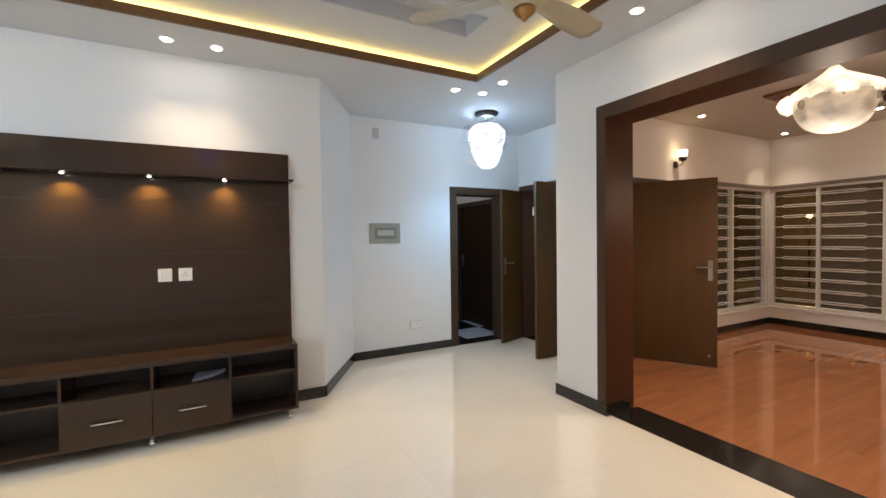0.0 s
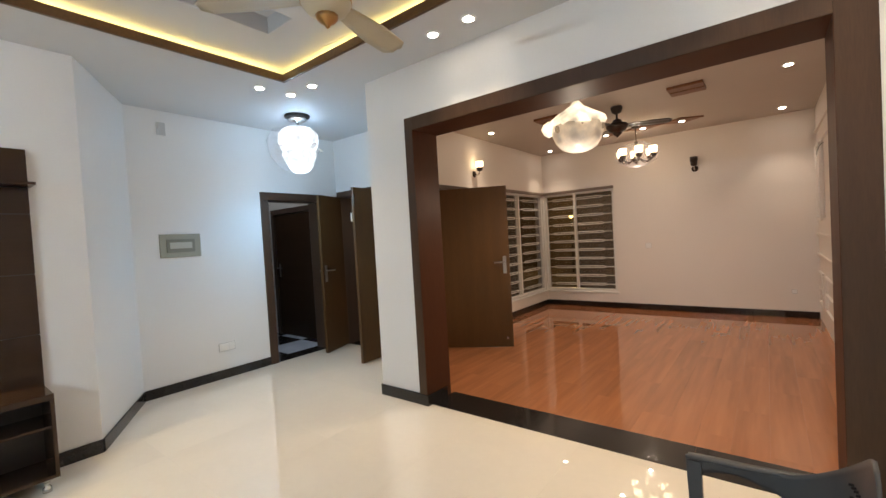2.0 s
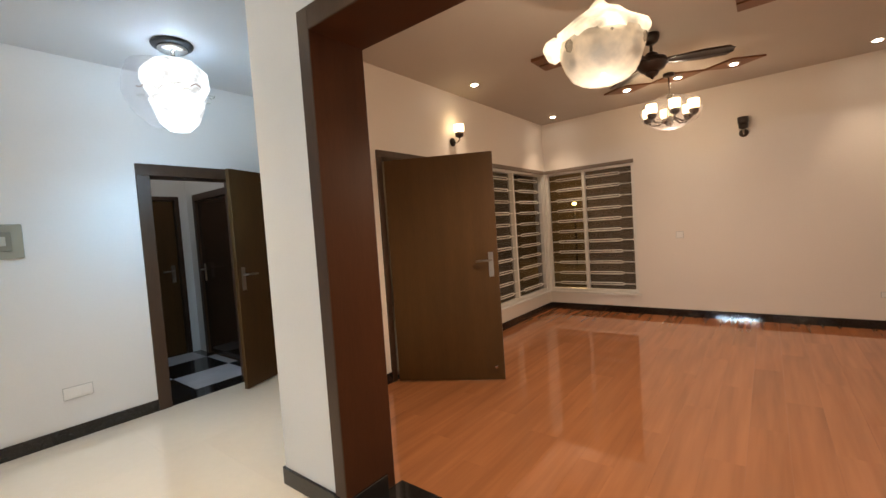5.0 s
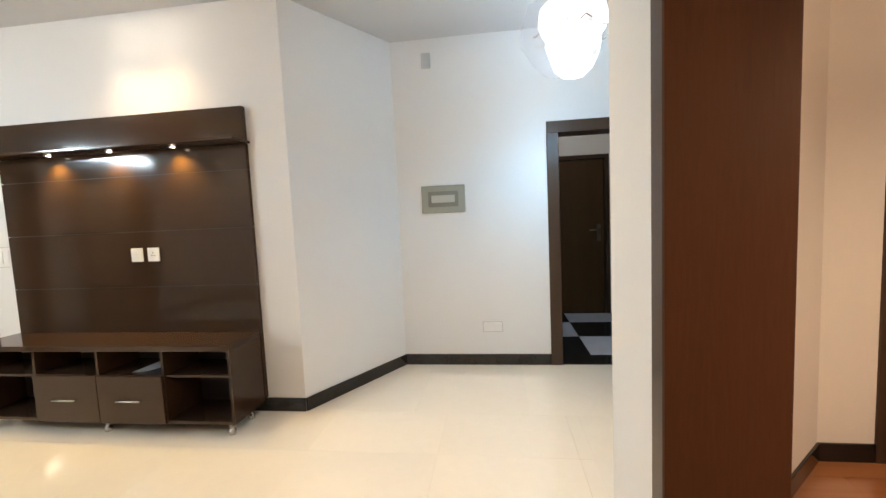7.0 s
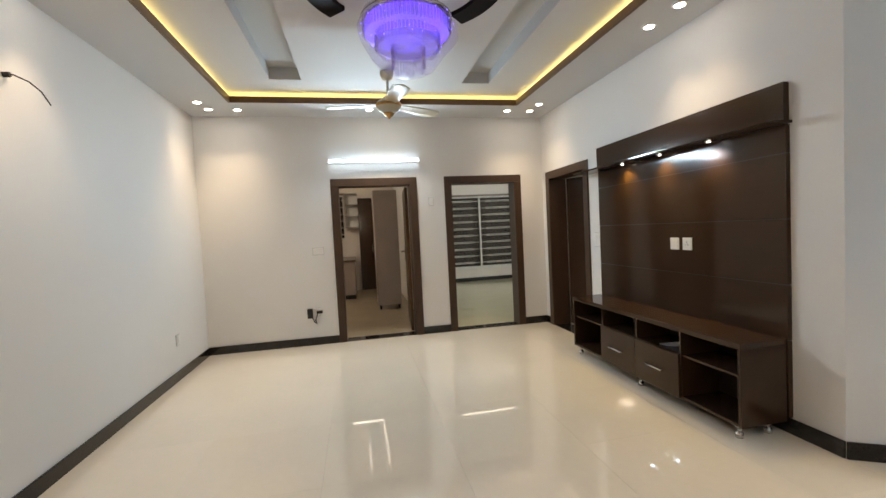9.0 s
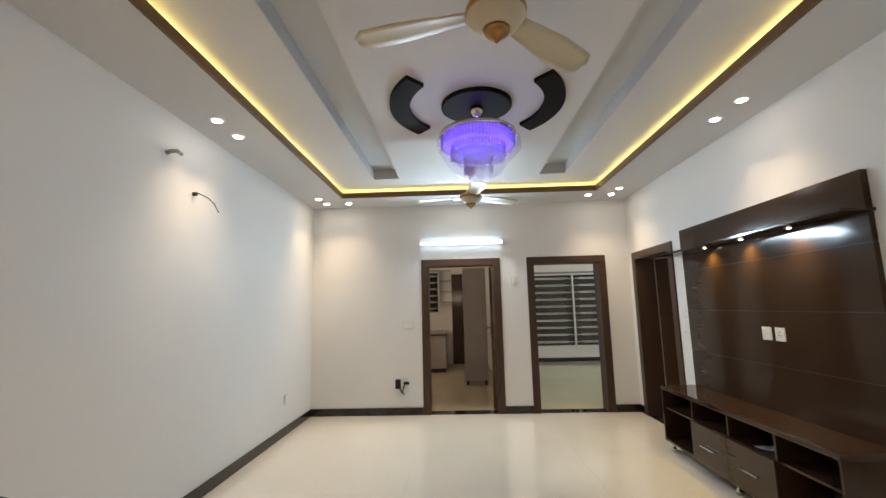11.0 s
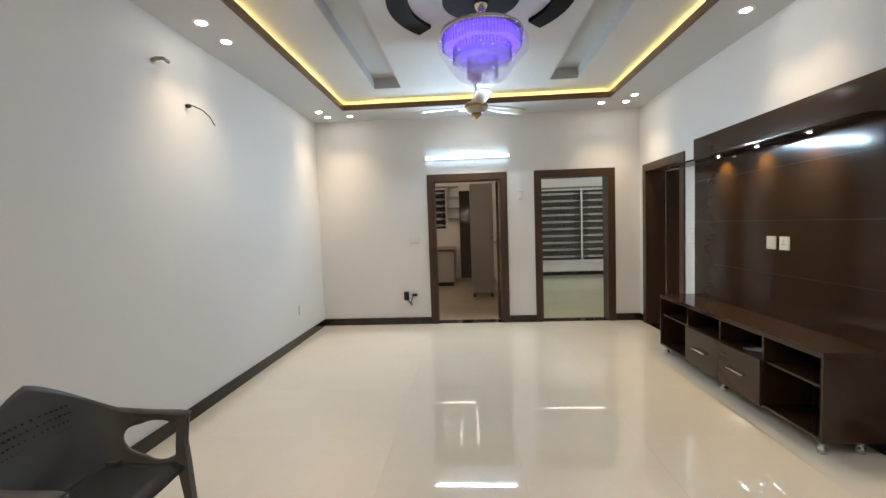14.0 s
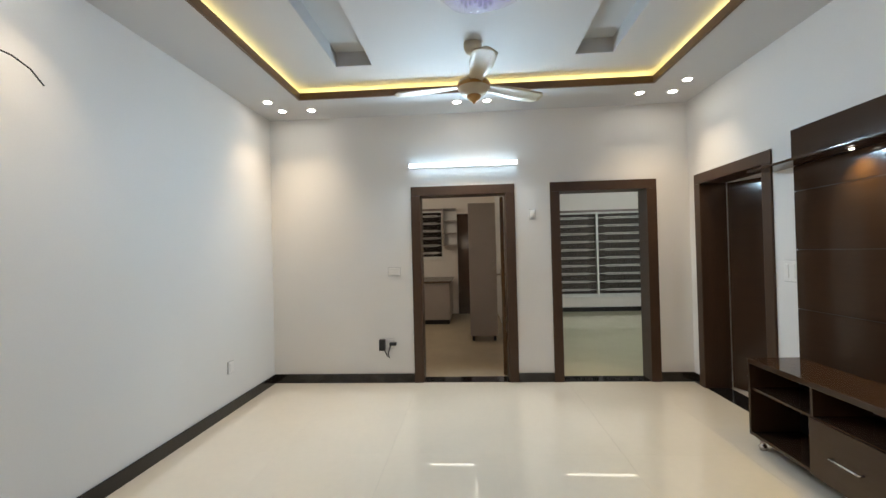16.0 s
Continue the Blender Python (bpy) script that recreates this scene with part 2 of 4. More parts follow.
def prism(bm, plan, z0, z1):
    lo = [bm.verts.new((x, y, z0)) for x, y in plan]
    hi = [bm.verts.new((x, y, z1)) for x, y in plan]
    bm.faces.new(lo[::-1]), bm.faces.new(hi)
    for i in range(len(plan)):
        j = (i + 1) % len(plan)
        bm.faces.new((lo[i], lo[j], hi[j], hi[i]))


def part(name, bm, material, parent=None, label=""):
    bmesh.ops.recalc_face_normals(bm, faces=bm.faces[:])
    me = bpy.data.meshes.new(name)
    bm.to_mesh(me)
    bm.free()
    me.materials.append(material)
    ob = new(name, me)
    if parent:
        ob.parent = parent
    if label:
        ob["label"] = label
    return ob


def boxes(name, rows, material, parent=None, label="", bevel=0.0):
    bm = bmesh.new()
    for r in rows:
        box(bm, *r, bevel=bevel)
    return part(name, bm, material, parent, label)


def thing(name, label, category, m=None, kind="", group=""):
    ob = new(name)
    ob.empty_display_size = 0.1
    if m:
        ob.matrix_world = m
    return tagged(ob, label, category, group, kind)


def structure(ob, label, category):
    return tagged(ob, label, category, kind="structure")


# ---- setting: plan ----
H, TRAY, CHAN, RH = 2.915, 3.016, 3.138, 2.945      # lounge ceiling, tray, channels, drawing room ceiling
XE, XW, YS, YN = -2.713, 2.928, -0.522, 3.976       # lounge faces
HY, HX, CY = 4.926, 4.07, 2.947                               # hall faces
RX, RN = 8.05, 3.54                                # drawing room faces
D1, D2 = (1.045, 2.165), (2.54, 3.64)              # end wall door frames
D3 = (-2.585, -1.51)
HD = (2.914, 3.84)
TOP = 2.125
FW = 0.10                                          # frame face width


def wall_x(name, x0, x1, y0, y1, holes, h, material, label, z0=0.0):
    """A wall along y with holes (y0, y1, z0, z1)."""
    rows, y = [], y0
    for a, b, c, d in sorted(holes):
        if a > y:
            rows.append((x0, x1, y, a, z0, h))
        if c > z0:
            rows.append((x0, x1, a, b, z0, c))
        if d < h:
            rows.append((x0, x1, a, b, d, h))
        y = b
    if y < y1:
        rows.append((x0, x1, y, y1, z0, h))
    return structure(boxes(name, rows, material), label, "wall")


def wall_y(name, y0, y1, x0, x1, holes, h, material, label, z0=0.0):
    rows, x = [], x0
    for a, b, c, d in sorted(holes):
        if a > x:
            rows.append((x, a, y0, y1, z0, h))
        if c > z0:
            rows.append((a, b, y0, y1, z0, c))
        if d < h:
            rows.append((a, b, y0, y1, d, h))
        x = b
    if x < x1:
        rows.append((x, x1, y0, y1, z0, h))
    return structure(boxes(name, rows, material), label, "wall")


WH = 3.25
g = 0.02
wall_x("wall_west", XE - 0.2, XE, YS, YN, [(D1[0] + g, D1[1] - g, 0, TOP - g), (D2[0] + g, D2[1] - g, 0, TOP - g)], WH, PAINT,
       "white painted lounge wall with two door openings")
wall_y("wall_south", YS - 0.2, YS, XE - 0.2, XW, [], WH, PAINT, "long plain white painted lounge wall")
wall_y("wall_north", YN, YN + 0.22, XE - 0.2, 1.047, [(D3[0] + g, D3[1] - g, 0, TOP - g)], WH, PAINT, "white painted wall behind the media panel")
bm = bmesh.new()
vs = [(1.047, YN), (1.585, HY), (1.585, HY + 0.2), (1.36, HY + 0.2), (1.047, YN + 0.2205)]
prism(bm, vs, 0, WH)
structure(part("wall_splay", bm, PAINT), "white painted splayed wall beside the media wall", "wall")
wall_y("wall_hall_north", HY, HY + 0.2, 1.585, HX + 0.2, [(HD[0] + g, HD[1] - g, 0, TOP - g)], WH, PAINT, "white painted hall wall with a doorway")
ED = (3.86, 4.90)
wall_x("wall_hall_east", HX, HX + 0.2, RN + 0.2, HY, [(ED[0] + g, ED[1] - g, 0, 2.16)], WH, PAINT, "white painted hall wall round the entrance")
OP = (-0.225, 2.393, 2.375)                            # clear opening to the drawing room: y0, y1, top
JX = 3.222
wall_x("wall_east", XW, JX, YS - 0.2, CY, [(OP[0] - 0.03, OP[1] + 0.03, 0, OP[2] + 0.03)], WH, PAINT, "white painted wall with a wide framed opening")
bm = bmesh.new()
prism(bm, [(JX, 2.70), (4.11, RN), (4.11, RN + 0.2), (HX, RN + 0.2), (JX - 0.05, CY), (JX, CY)], 0, WH)
structure(part("wall_hall_south", bm, ROOM_PAINT), "painted splayed wall between hall and drawing room", "wall")
DA = (4.38, 5.40)
wall_y("wall_drawing_north", RN, RN + 0.2, 4.11, RX, [(DA[0] + g, DA[1] - g, 0, 2.15), (6.28, RX - 0.001, 0.29, 2.2)], WH, ROOM_PAINT,
       "cream drawing room wall with door and corner window")
wall_x("wall_drawing_east", RX, RX + 0.2, YS - 0.2, RN + 0.2, [(2.197, RN + 0.2, 0.29, 2.2)], WH, ROOM_PAINT, "cream drawing room wall with corner window")
wall_y("wall_drawing_south", YS - 0.2, YS, JX, RX, [], WH, ROOM_PAINT, "cream drawing room wall with moulded panels")
structure(boxes("wall_drawing_west", [(JX, JX + 0.008, YS, OP[0] - 0.03, 0, RH), (JX, JX + 0.008, OP[1] + 0.03, 2.70, 0, RH),
                                      (JX, JX + 0.008, OP[0] - 0.03, OP[1] + 0.03, OP[2] + 0.03, RH)], ROOM_PAINT), "cream painted inner face beside the opening", "wall")

# back rooms
KX, KY0, KY1 = -7.85, -0.6, 2.27
wall_x("wall_kitchen_west", KX - 0.2, KX, KY0, 6.4, [(0.45, 1.07, 1.28, 2.4), (3.35, 5.65, 0.35, 2.28)], WH, ROOM_PAINT, "far wall of the kitchen and bedroom with windows")
wall_y("wall_kitchen_south", KY0 - 0.2, KY0, KX, XE - 0.2, [], WH, ROOM_PAINT, "plain kitchen side wall")
wall_y("wall_partition", KY1, KY1 + 0.12, KX, XE - 0.2, [], WH, PAINT, "partition between kitchen and bedroom")
wall_y("wall_bedroom_north", 6.4, 6.6, KX, 1.36, [], WH, PAINT, "plain white bedroom side wall")
wall_x("wall_bedroom_east", XE - 0.2, XE, YN + 0.22, 6.4, [], WH, PAINT, "plain white wall beside the store")
wall_x("wall_store_east", 0.7, 0.9, YN + 0.22, 6.4, [], WH, PAINT, "plain white store end wall")
wall_y("wall_lobby_north", 6.80, 7.0, 2.3, 4.2, [(3.14, 3.90, 0, 2.06)], WH, PAINT, "white lobby wall with a closed door")
wall_x("wall_lobby_west", 2.3, 2.5, HY + 0.2, 6.80, [], WH, PAINT, "plain lobby side wall")
wall_x("wall_lobby_east", 4.0, 4.2, HY + 0.2, 6.80, [(5.42, 6.58, 0, 2.06)], WH, PAINT, "plain lobby side wall beside a dark door")
wall_x("wall_porch", 7.2, 7.4, RN + 0.2, 9.0, [], 3.0, CONCRETE, "rough dark porch wall outside")

# ceilings
C0, C1, R0, R1 = -2.125, 2.383, 0.055, 3.40
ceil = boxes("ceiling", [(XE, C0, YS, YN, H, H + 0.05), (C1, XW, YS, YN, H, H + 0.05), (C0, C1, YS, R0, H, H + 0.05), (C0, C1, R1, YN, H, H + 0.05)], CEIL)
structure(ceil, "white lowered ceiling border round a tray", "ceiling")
bm = bmesh.new()
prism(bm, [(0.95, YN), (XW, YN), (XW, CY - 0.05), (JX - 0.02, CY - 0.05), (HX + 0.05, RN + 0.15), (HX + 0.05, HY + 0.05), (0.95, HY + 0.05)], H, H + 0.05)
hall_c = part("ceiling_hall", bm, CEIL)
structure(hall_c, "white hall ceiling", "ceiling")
c0, c1, r0, r1 = C0 - 0.16, C1 + 0.16, R0 - 0.16, R1 + 0.16
CH = ((0.565, 0.88), (2.58, 2.895))
CX = (-1.70, 1.96)
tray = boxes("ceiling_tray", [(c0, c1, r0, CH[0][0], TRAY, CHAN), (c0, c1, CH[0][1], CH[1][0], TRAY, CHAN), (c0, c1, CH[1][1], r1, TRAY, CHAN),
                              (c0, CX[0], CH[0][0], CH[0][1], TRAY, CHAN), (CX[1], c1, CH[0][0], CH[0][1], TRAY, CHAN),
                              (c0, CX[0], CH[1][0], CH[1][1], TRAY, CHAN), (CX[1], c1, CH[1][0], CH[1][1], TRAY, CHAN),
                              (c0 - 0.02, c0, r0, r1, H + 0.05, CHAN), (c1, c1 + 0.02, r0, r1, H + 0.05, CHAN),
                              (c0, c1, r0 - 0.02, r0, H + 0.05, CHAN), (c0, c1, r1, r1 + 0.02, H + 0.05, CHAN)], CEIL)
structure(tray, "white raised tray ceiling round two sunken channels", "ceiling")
chan = [(c0, c1, r0, r1, CHAN, CHAN + 0.06)]
for a, b in CH:
    chan += [(CX[0], CX[1], a, a + 0.004, TRAY + 0.003, CHAN), (CX[0], CX[1], b - 0.004, b, TRAY + 0.003, CHAN),
             (CX[0], CX[0] + 0.004, a + 0.004, b - 0.004, TRAY + 0.003, CHAN), (CX[1] - 0.004, CX[1], a + 0.004, b - 0.004, TRAY + 0.003, CHAN)]
structure(boxes("ceiling_channels", chan, CHANNEL), "lining of the two sunken ceiling channels, greyed as shade", "ceiling")
# cream darkened well below ROOM_PAINT, so the colour holds this ceiling's shade
structure(boxes("ceiling_drawing", [(JX, RX, YS, RN, RH, RH + 0.06)], mat("shaded_cream_ceiling_paint", (0.47, 0.42, 0.375), 0.7, vary=0.015)), "cream drawing room ceiling", "ceiling")
structure(boxes("ceiling_back", [(KX, XE - 0.2, KY0, 6.4, 2.9, 2.96), (XE, 0.7, YN + 0.22, 6.4, 2.9, 2.96), (2.5, 4.0, HY + 0.2, 6.80, 2.9, 2.96),
                                 (HX + 0.2, 7.2, RN + 0.2, 9.0, 2.9, 2.96)], CEIL), "plain white ceiling of the back rooms", "ceiling")
trim = thing("cove_trim", "brown wooden trim edging the tray ceiling", "trim", kind="structure")
t = 0.022
boxes("trim_board", [(C0, C0 + t, R0, R1, H - 0.010, H + 0.054)], GOLDWOOD, trim)
boxes("trim_board", [(C1 - t, C1, R0, R1, H - 0.010, H + 0.054)], GOLDWOOD, trim)
boxes("trim_board", [(C0 + t, C1 - t, R0, R0 + t, H - 0.010, H + 0.054)], GOLDWOOD, trim)
boxes("trim_board", [(C0 + t, C1 - t, R1 - t, R1, H - 0.010, H + 0.054)], GOLDWOOD, trim)
strip = thing("cove_light_strip", "yellow glowing light strip hidden in the ceiling cove", "light strip")
s = 0.05
boxes("strip_length", [(C0 - s - 0.012, C0 - s, R0, R1, H + 0.052, H + 0.066)], LED, strip)
boxes("strip_length", [(C1 + s, C1 + s + 0.012, R0, R1, H + 0.052, H + 0.066)], LED, strip)
boxes("strip_length", [(C0, C1, R0 - s - 0.012, R0 - s, H + 0.052, H + 0.066)], LED, strip)
boxes("strip_length", [(C0, C1, R1 + s, R1 + s + 0.012, H + 0.052, H + 0.066)], LED, strip)

# skirting
B = 0.1
sk = thing("baseboard", "dark polished stone skirting along the walls", "skirting", kind="structure")
e = 0.014
for r in [(XE, XE + e, YS, D1[0], 0, B), (XE, XE + e, D1[1], D2[0], 0, B), (XE, XE + e, D2[1], YN, 0, B),
          (XE + e, XW, YS, YS + e, 0, B), (XE + e, D3[0], YN - e, YN, 0, B), (D3[1], 1.047, YN - e, YN, 0, B),
          (1.585, HD[0], HY - e, HY, 0, B), (HD[1], HX, HY - e, HY, 0, B),
          (XW - e, XW, OP[1] + 0.093, CY + e, 0, B), (XW, JX - 0.05, CY, CY + e, 0, B), (XW - e, XW, YS + e, OP[0] - 0.13, 0, B),
          (RX - e, RX, YS + e, RN, 0, B), (4.11, DA[0], RN - e, RN, 0, B), (DA[1], RX - e, RN - e, RN, 0, B),
          (KX, KX + e, KY1 + 0.12, 6.4, 0, B)]:
    boxes("skirting_board", [r], SKIRT, sk, bevel=0.003)
bm = bmesh.new()
box(bm, 0, math.hypot(0.538, 0.945), -e, 0, 0, B, bevel=0.003)
sp = part("skirting_board", bm, SKIRT, sk)
sp.matrix_world = pose(1.047, YN, 0, 0, 0, math.degrees(math.atan2(HY - YN, 1.585 - 1.047)))
bm = bmesh.new()
box(bm, 0, math.hypot(4.11 - JX, RN - 2.70), -e, 0, 0, B, bevel=0.003)
sp = part("skirting_board", bm, SKIRT, sk)
sp.matrix_world = pose(JX, 2.70, 0, 0, 0, math.degrees(math.atan2(RN - 2.70, 4.11 - JX)))


# ---- doors ----
def handle(parent, x, y, z, side, reach=-1):
    """A steel plate with a lever, on the face y, pointing to side (+1, -1) along y, lever along x by reach."""
    bm = bmesh.new()
    box(bm, x - 0.022, x + 0.022, min(y, y + side * 0.008), max(y, y + side * 0.008), z - 0.12, z + 0.10, bevel=0.003)
    part("handle_plate", bm, STEEL, parent, "brushed steel lock plate")
    bm = bmesh.new()
    rod(bm, [(x, y, z + 0.03), (x, y + side * 0.045, z + 0.03), (x + reach * 0.02, y + side * 0.055, z + 0.03), (x + reach * 0.13, y + side * 0.055, z + 0.026)], 0.010)
    part("lever", bm, STEEL, parent, "brushed steel lever handle")


def leaf(name, width, height, material, m, parent=None, handles=True):
    """A door leaf hung at its local origin, running along +x, 40 mm thick, with steel levers."""
    bm = bmesh.new()
    box(bm, 0, width, -0.02, 0.02, 0.012, height, bevel=0.003)
    lf = part(name, bm, material, parent)
    lf.matrix_world = m
    hx = width - 0.065
    for s in ((-1, 1) if handles else ()):
        handle(lf, hx, 0.02 * s, 1.07, s)
    return lf


def door_frame_x(name, y0, y1, x0, x1, top, material, label, face=1, proud=0.018, width=FW):
    """A frame in a wall along y, from x0 to x1, faced on the x1 side (face 1) with a proud architrave."""
    d = thing(name, label, "door", kind="structure")
    w = width
    boxes("jamb_board", [(x0 - proud, x1 + proud, y0, y0 + w, 0, top - w)], material, d, bevel=0.004)
    boxes("jamb_board", [(x0 - proud, x1 + proud, y1 - w, y1, 0, top - w)], material, d, bevel=0.004)
    boxes("head_board", [(x0 - proud, x1 + proud, y0, y1, top - w, top)], material, d, bevel=0.004)
    return d


def door_frame_y(name, x0, x1, y0, y1, top, material, label, proud=0.018, width=FW):
    d = thing(name, label, "door", kind="structure")
    w = width
    boxes("jamb_board", [(x0, x0 + w, y0 - proud, y1 + proud, 0, top - w)], material, d, bevel=0.004)
    boxes("jamb_board", [(x1 - w, x1, y0 - proud, y1 + proud, 0, top - w)], material, d, bevel=0.004)
    boxes("head_board", [(x0, x1, y0 - proud, y1 + proud, top - w, top)], material, d, bevel=0.004)
    return d


d = door_frame_x("door_1", *D1, XE - 0.2, XE, TOP, FRAME, "dark brown wooden kitchen doorway, its door standing open")
leaf("door_leaf", 0.86, 2.02, LEAF, pose(XE - 0.22, D1[1] - FW - 0.025, 0, 0, 0, 176), d)
d = door_frame_x("door_2", *D2, XE - 0.2, XE, TOP, FRAME, "dark brown wooden bedroom doorway, standing open")
leaf("door_leaf", 0.86, 2.02, LEAF, pose(XE - 0.24, D2[1] - 0.02, 0, 0, 0, 118), d)
d = door_frame_y("door_3", *D3, YN, YN + 0.22, TOP, FRAME, "dark brown wooden door beside the media wall, ajar")
leaf("door_leaf", 0.86, 2.02, WENGE, pose(D3[0] + FW, YN + 0.26, 0, 0, 0, 24), d)
d = door_frame_y("door_4", *HD, HY, HY + 0.2, TOP + 0.01, FRAME, "dark brown wooden lobby doorway, standing open")
d = door_frame_x("door_5", *ED, HX, HX + 0.2, 2.18, FRAME, "dark brown entrance frame with two leaves standing open", width=0.08)
leaf("door_leaf", 0.52, 2.10, LEAF, pose(HX - 0.02, ED[1] - 0.06, 0, 0, 0, 199), d)
lf = leaf("door_leaf", 0.58, 2.10, LEAF, pose(HX - 0.02, ED[0] + 0.02, 0, 0, 0, 181), d, False)
boxes("latch_box", [(0.545, 0.592, -0.035, -0.018, 1.70, 1.80)], WHITE, lf, "small white latch box", bevel=0.003)
d = door_frame_y("door_6", *DA, RN, RN + 0.2, 2.17, FRAME, "dark brown drawing room door, standing open", width=0.06)
ang = math.degrees(math.atan2(2.631 - (RN - 0.05), 4.92 - 4.435))
last = leaf("door_leaf", 0.985, 2.06, LEAF, pose(4.435, RN - 0.05, 0, 0, 0, ang), d)
boxes("door_stop", [(0.90, 0.925, 0.02, 0.045, 0.12, 0.145)], CHROME, last, "small steel door stop", bevel=0.004)
boxes("door_stop", [(0.90, 0.925, -0.045, -0.02, 0.12, 0.145)], CHROME, last, "small steel door stop", bevel=0.004)
d = door_frame_y("door_7", 3.14, 3.90, 6.80, 7.0, 2.06, FRAME, "dark brown closed door at the end of the lobby", width=0.05)
leaf("door_leaf", 0.64, 2.0, LEAF, pose(3.195, 6.83, 0, 0, 0, 0), d)
d = door_frame_x("door_9", 5.42, 6.58, 4.0, 4.2, 2.06, FRAME, "dark brown closed door on the lobby side wall", width=0.08)
leaf("door_leaf", 0.99, 1.97, WENGE, pose(4.03, 5.505, 0, 0, 0, 90), d)

# framed opening
d = thing("opening_frame", "red-brown veneered frame lining the wide opening", "door frame", kind="structure")
P = 0.004
boxes("jamb_board", [(XW - P, JX + 0.028, OP[1], OP[1] + 0.03, 0, OP[2] + 0.03)], MAHOG, d)
boxes("jamb_board", [(XW - P, JX + 0.028, OP[0] - 0.03, OP[0], 0, OP[2] + 0.03)], MAHOG, d)
boxes("head_board", [(XW - P, JX + 0.028, OP[0], OP[1], OP[2], OP[2] + 0.03)], MAHOG, d)
for x0, x1 in ((XW - P - 0.004, XW), (JX + 0.024, JX + 0.032)):
    boxes("architrave", [(x0, x1, OP[1] + 0.002, OP[1] + 0.088, 0, OP[2] + 0.11)], FRAME, d, bevel=0.003)
    boxes("architrave", [(x0, x1, OP[0] - 0.15, OP[0] - 0.002, 0, OP[2] + 0.11)], FRAME, d, bevel=0.003)
    boxes("architrave", [(x0, x1, OP[0] - 0.002, OP[1] + 0.002, OP[2] + 0.002, OP[2] + 0.11)], FRAME, d, bevel=0.003)
boxes("plinth", [(XW - P - 0.012, JX - 0.03, OP[1] - 0.012, OP[1] + 0.092, 0, 0.095)], SKIRT, d, "dark stone plinth", bevel=0.003)

# ---- windows ----
def window_unit(name, label, along, fixed, a0, a1, z0, z1, splits, nbars, inward, screens=(), slots=()):
    """A sliding window with a security grille. along 'x' or 'y'; fixed: the wall's inner face; inward: +1 or -1, the way into the room."""
    w = thing(name, label, "window", kind="structure")

    def pt(a, dpt):
        v = fixed - inward * dpt
        return (a, v) if along == "x" else (v, a)

    def bx(nm, p0, p1, d0, d1, q0, q1, material, parent=w, lab="", bevel=0.0):
        (ax, ay), (bx_, by) = pt(p0, d0), pt(p1, d1)
        return boxes(nm, [(min(ax, bx_), max(ax, bx_), min(ay, by), max(ay, by), q0, q1)], material, parent, lab, bevel)
    fw = 0.045
    bx("window_frame", a0, a1, 0.02, 0.10, z0, z0 + fw, ALU, bevel=0.004)
    bx("window_frame", a0, a1, 0.02, 0.10, z1 - fw, z1, ALU, bevel=0.004)
    edges = [a0, *splits, a1]
    for i, s in enumerate(edges):
        lo = s if i == 0 else (s - fw if i == len(edges) - 1 else s - fw / 2)
        bx("window_stile", lo, lo + fw, 0.02, 0.10, z0 + fw, z1 - fw, ALU, bevel=0.004)
    for i, (p, q) in enumerate(zip(edges, edges[1:])):
        bx("pane", p + fw / 2, q - fw / 2, 0.075, 0.081, z0 + fw, z1 - fw, SCREEN if i in screens else PANE).visible_shadow = False
        for k in range(nbars):
            z = z0 + fw + (z1 - z0 - 2 * fw) * (k + 0.5) / nbars
            u, v = slots[i] if slots else (0.22, 0.78)
            c, d = p + u * (q - p), p + v * (q - p)
            bm = bmesh.new()
            rod(bm, [(*pt(p, 0.05), z), (*pt(c, 0.05), z)], 0.007, 6)
            rod(bm, [(*pt(d, 0.05), z), (*pt(q, 0.05), z)], 0.007, 6)
            for sgn in (1, -1):
                rod(bm, [(*pt(c, 0.05), z), (*pt(c + 0.025, 0.05), z + sgn * 0.015), (*pt(d - 0.025, 0.05), z + sgn * 0.015), (*pt(d, 0.05), z)], 0.0085, 6)
            part("security_bar", bm, ALU, w)
    bx("window_sill", a0 - 0.03, a1, -0.03, 0.02, z0 - 0.03, z0, ALU, bevel=0.005)
    bx("curtain_rail", a0, a1, -0.02, 0.02, z1 - 0.01, z1 + 0.04, RAIL, lab="brown-grey rail above the window", bevel=0.004)
    return w


window_unit("window_1", "white barred corner window beside the open door, dark outside", "x", RN, 6.28, RX - 0.045, 0.29, 2.17, [7.03], 11, -1, slots=((0.3, 0.85), (0.2, 0.85)))
window_unit("window_2", "white barred corner window, night outside", "y", RX, 2.197, RN, 0.29, 2.17, [2.93], 11, -1, screens=(0,), slots=((0.28, 0.97), (0.03, 0.74)))
window_unit("window_3", "white barred bedroom window, dark outside", "y", KX, 3.35, 5.65, 0.35, 2.26, [4.57], 10, 1, screens=(0, 1), slots=((0.1, 0.85), (0.15, 0.9)))
window_unit("window_4", "small dark barred kitchen window", "y", KX, 0.45, 1.07, 1.28, 2.4, [], 6, 1)
corner = boxes("window_corner_post", [(RX - 0.045, RX + 0.045, RN - 0.002, RN + 0.09, 0.29, 2.17)], ALU)
structure(corner, "white corner post between the two windows", "window post")

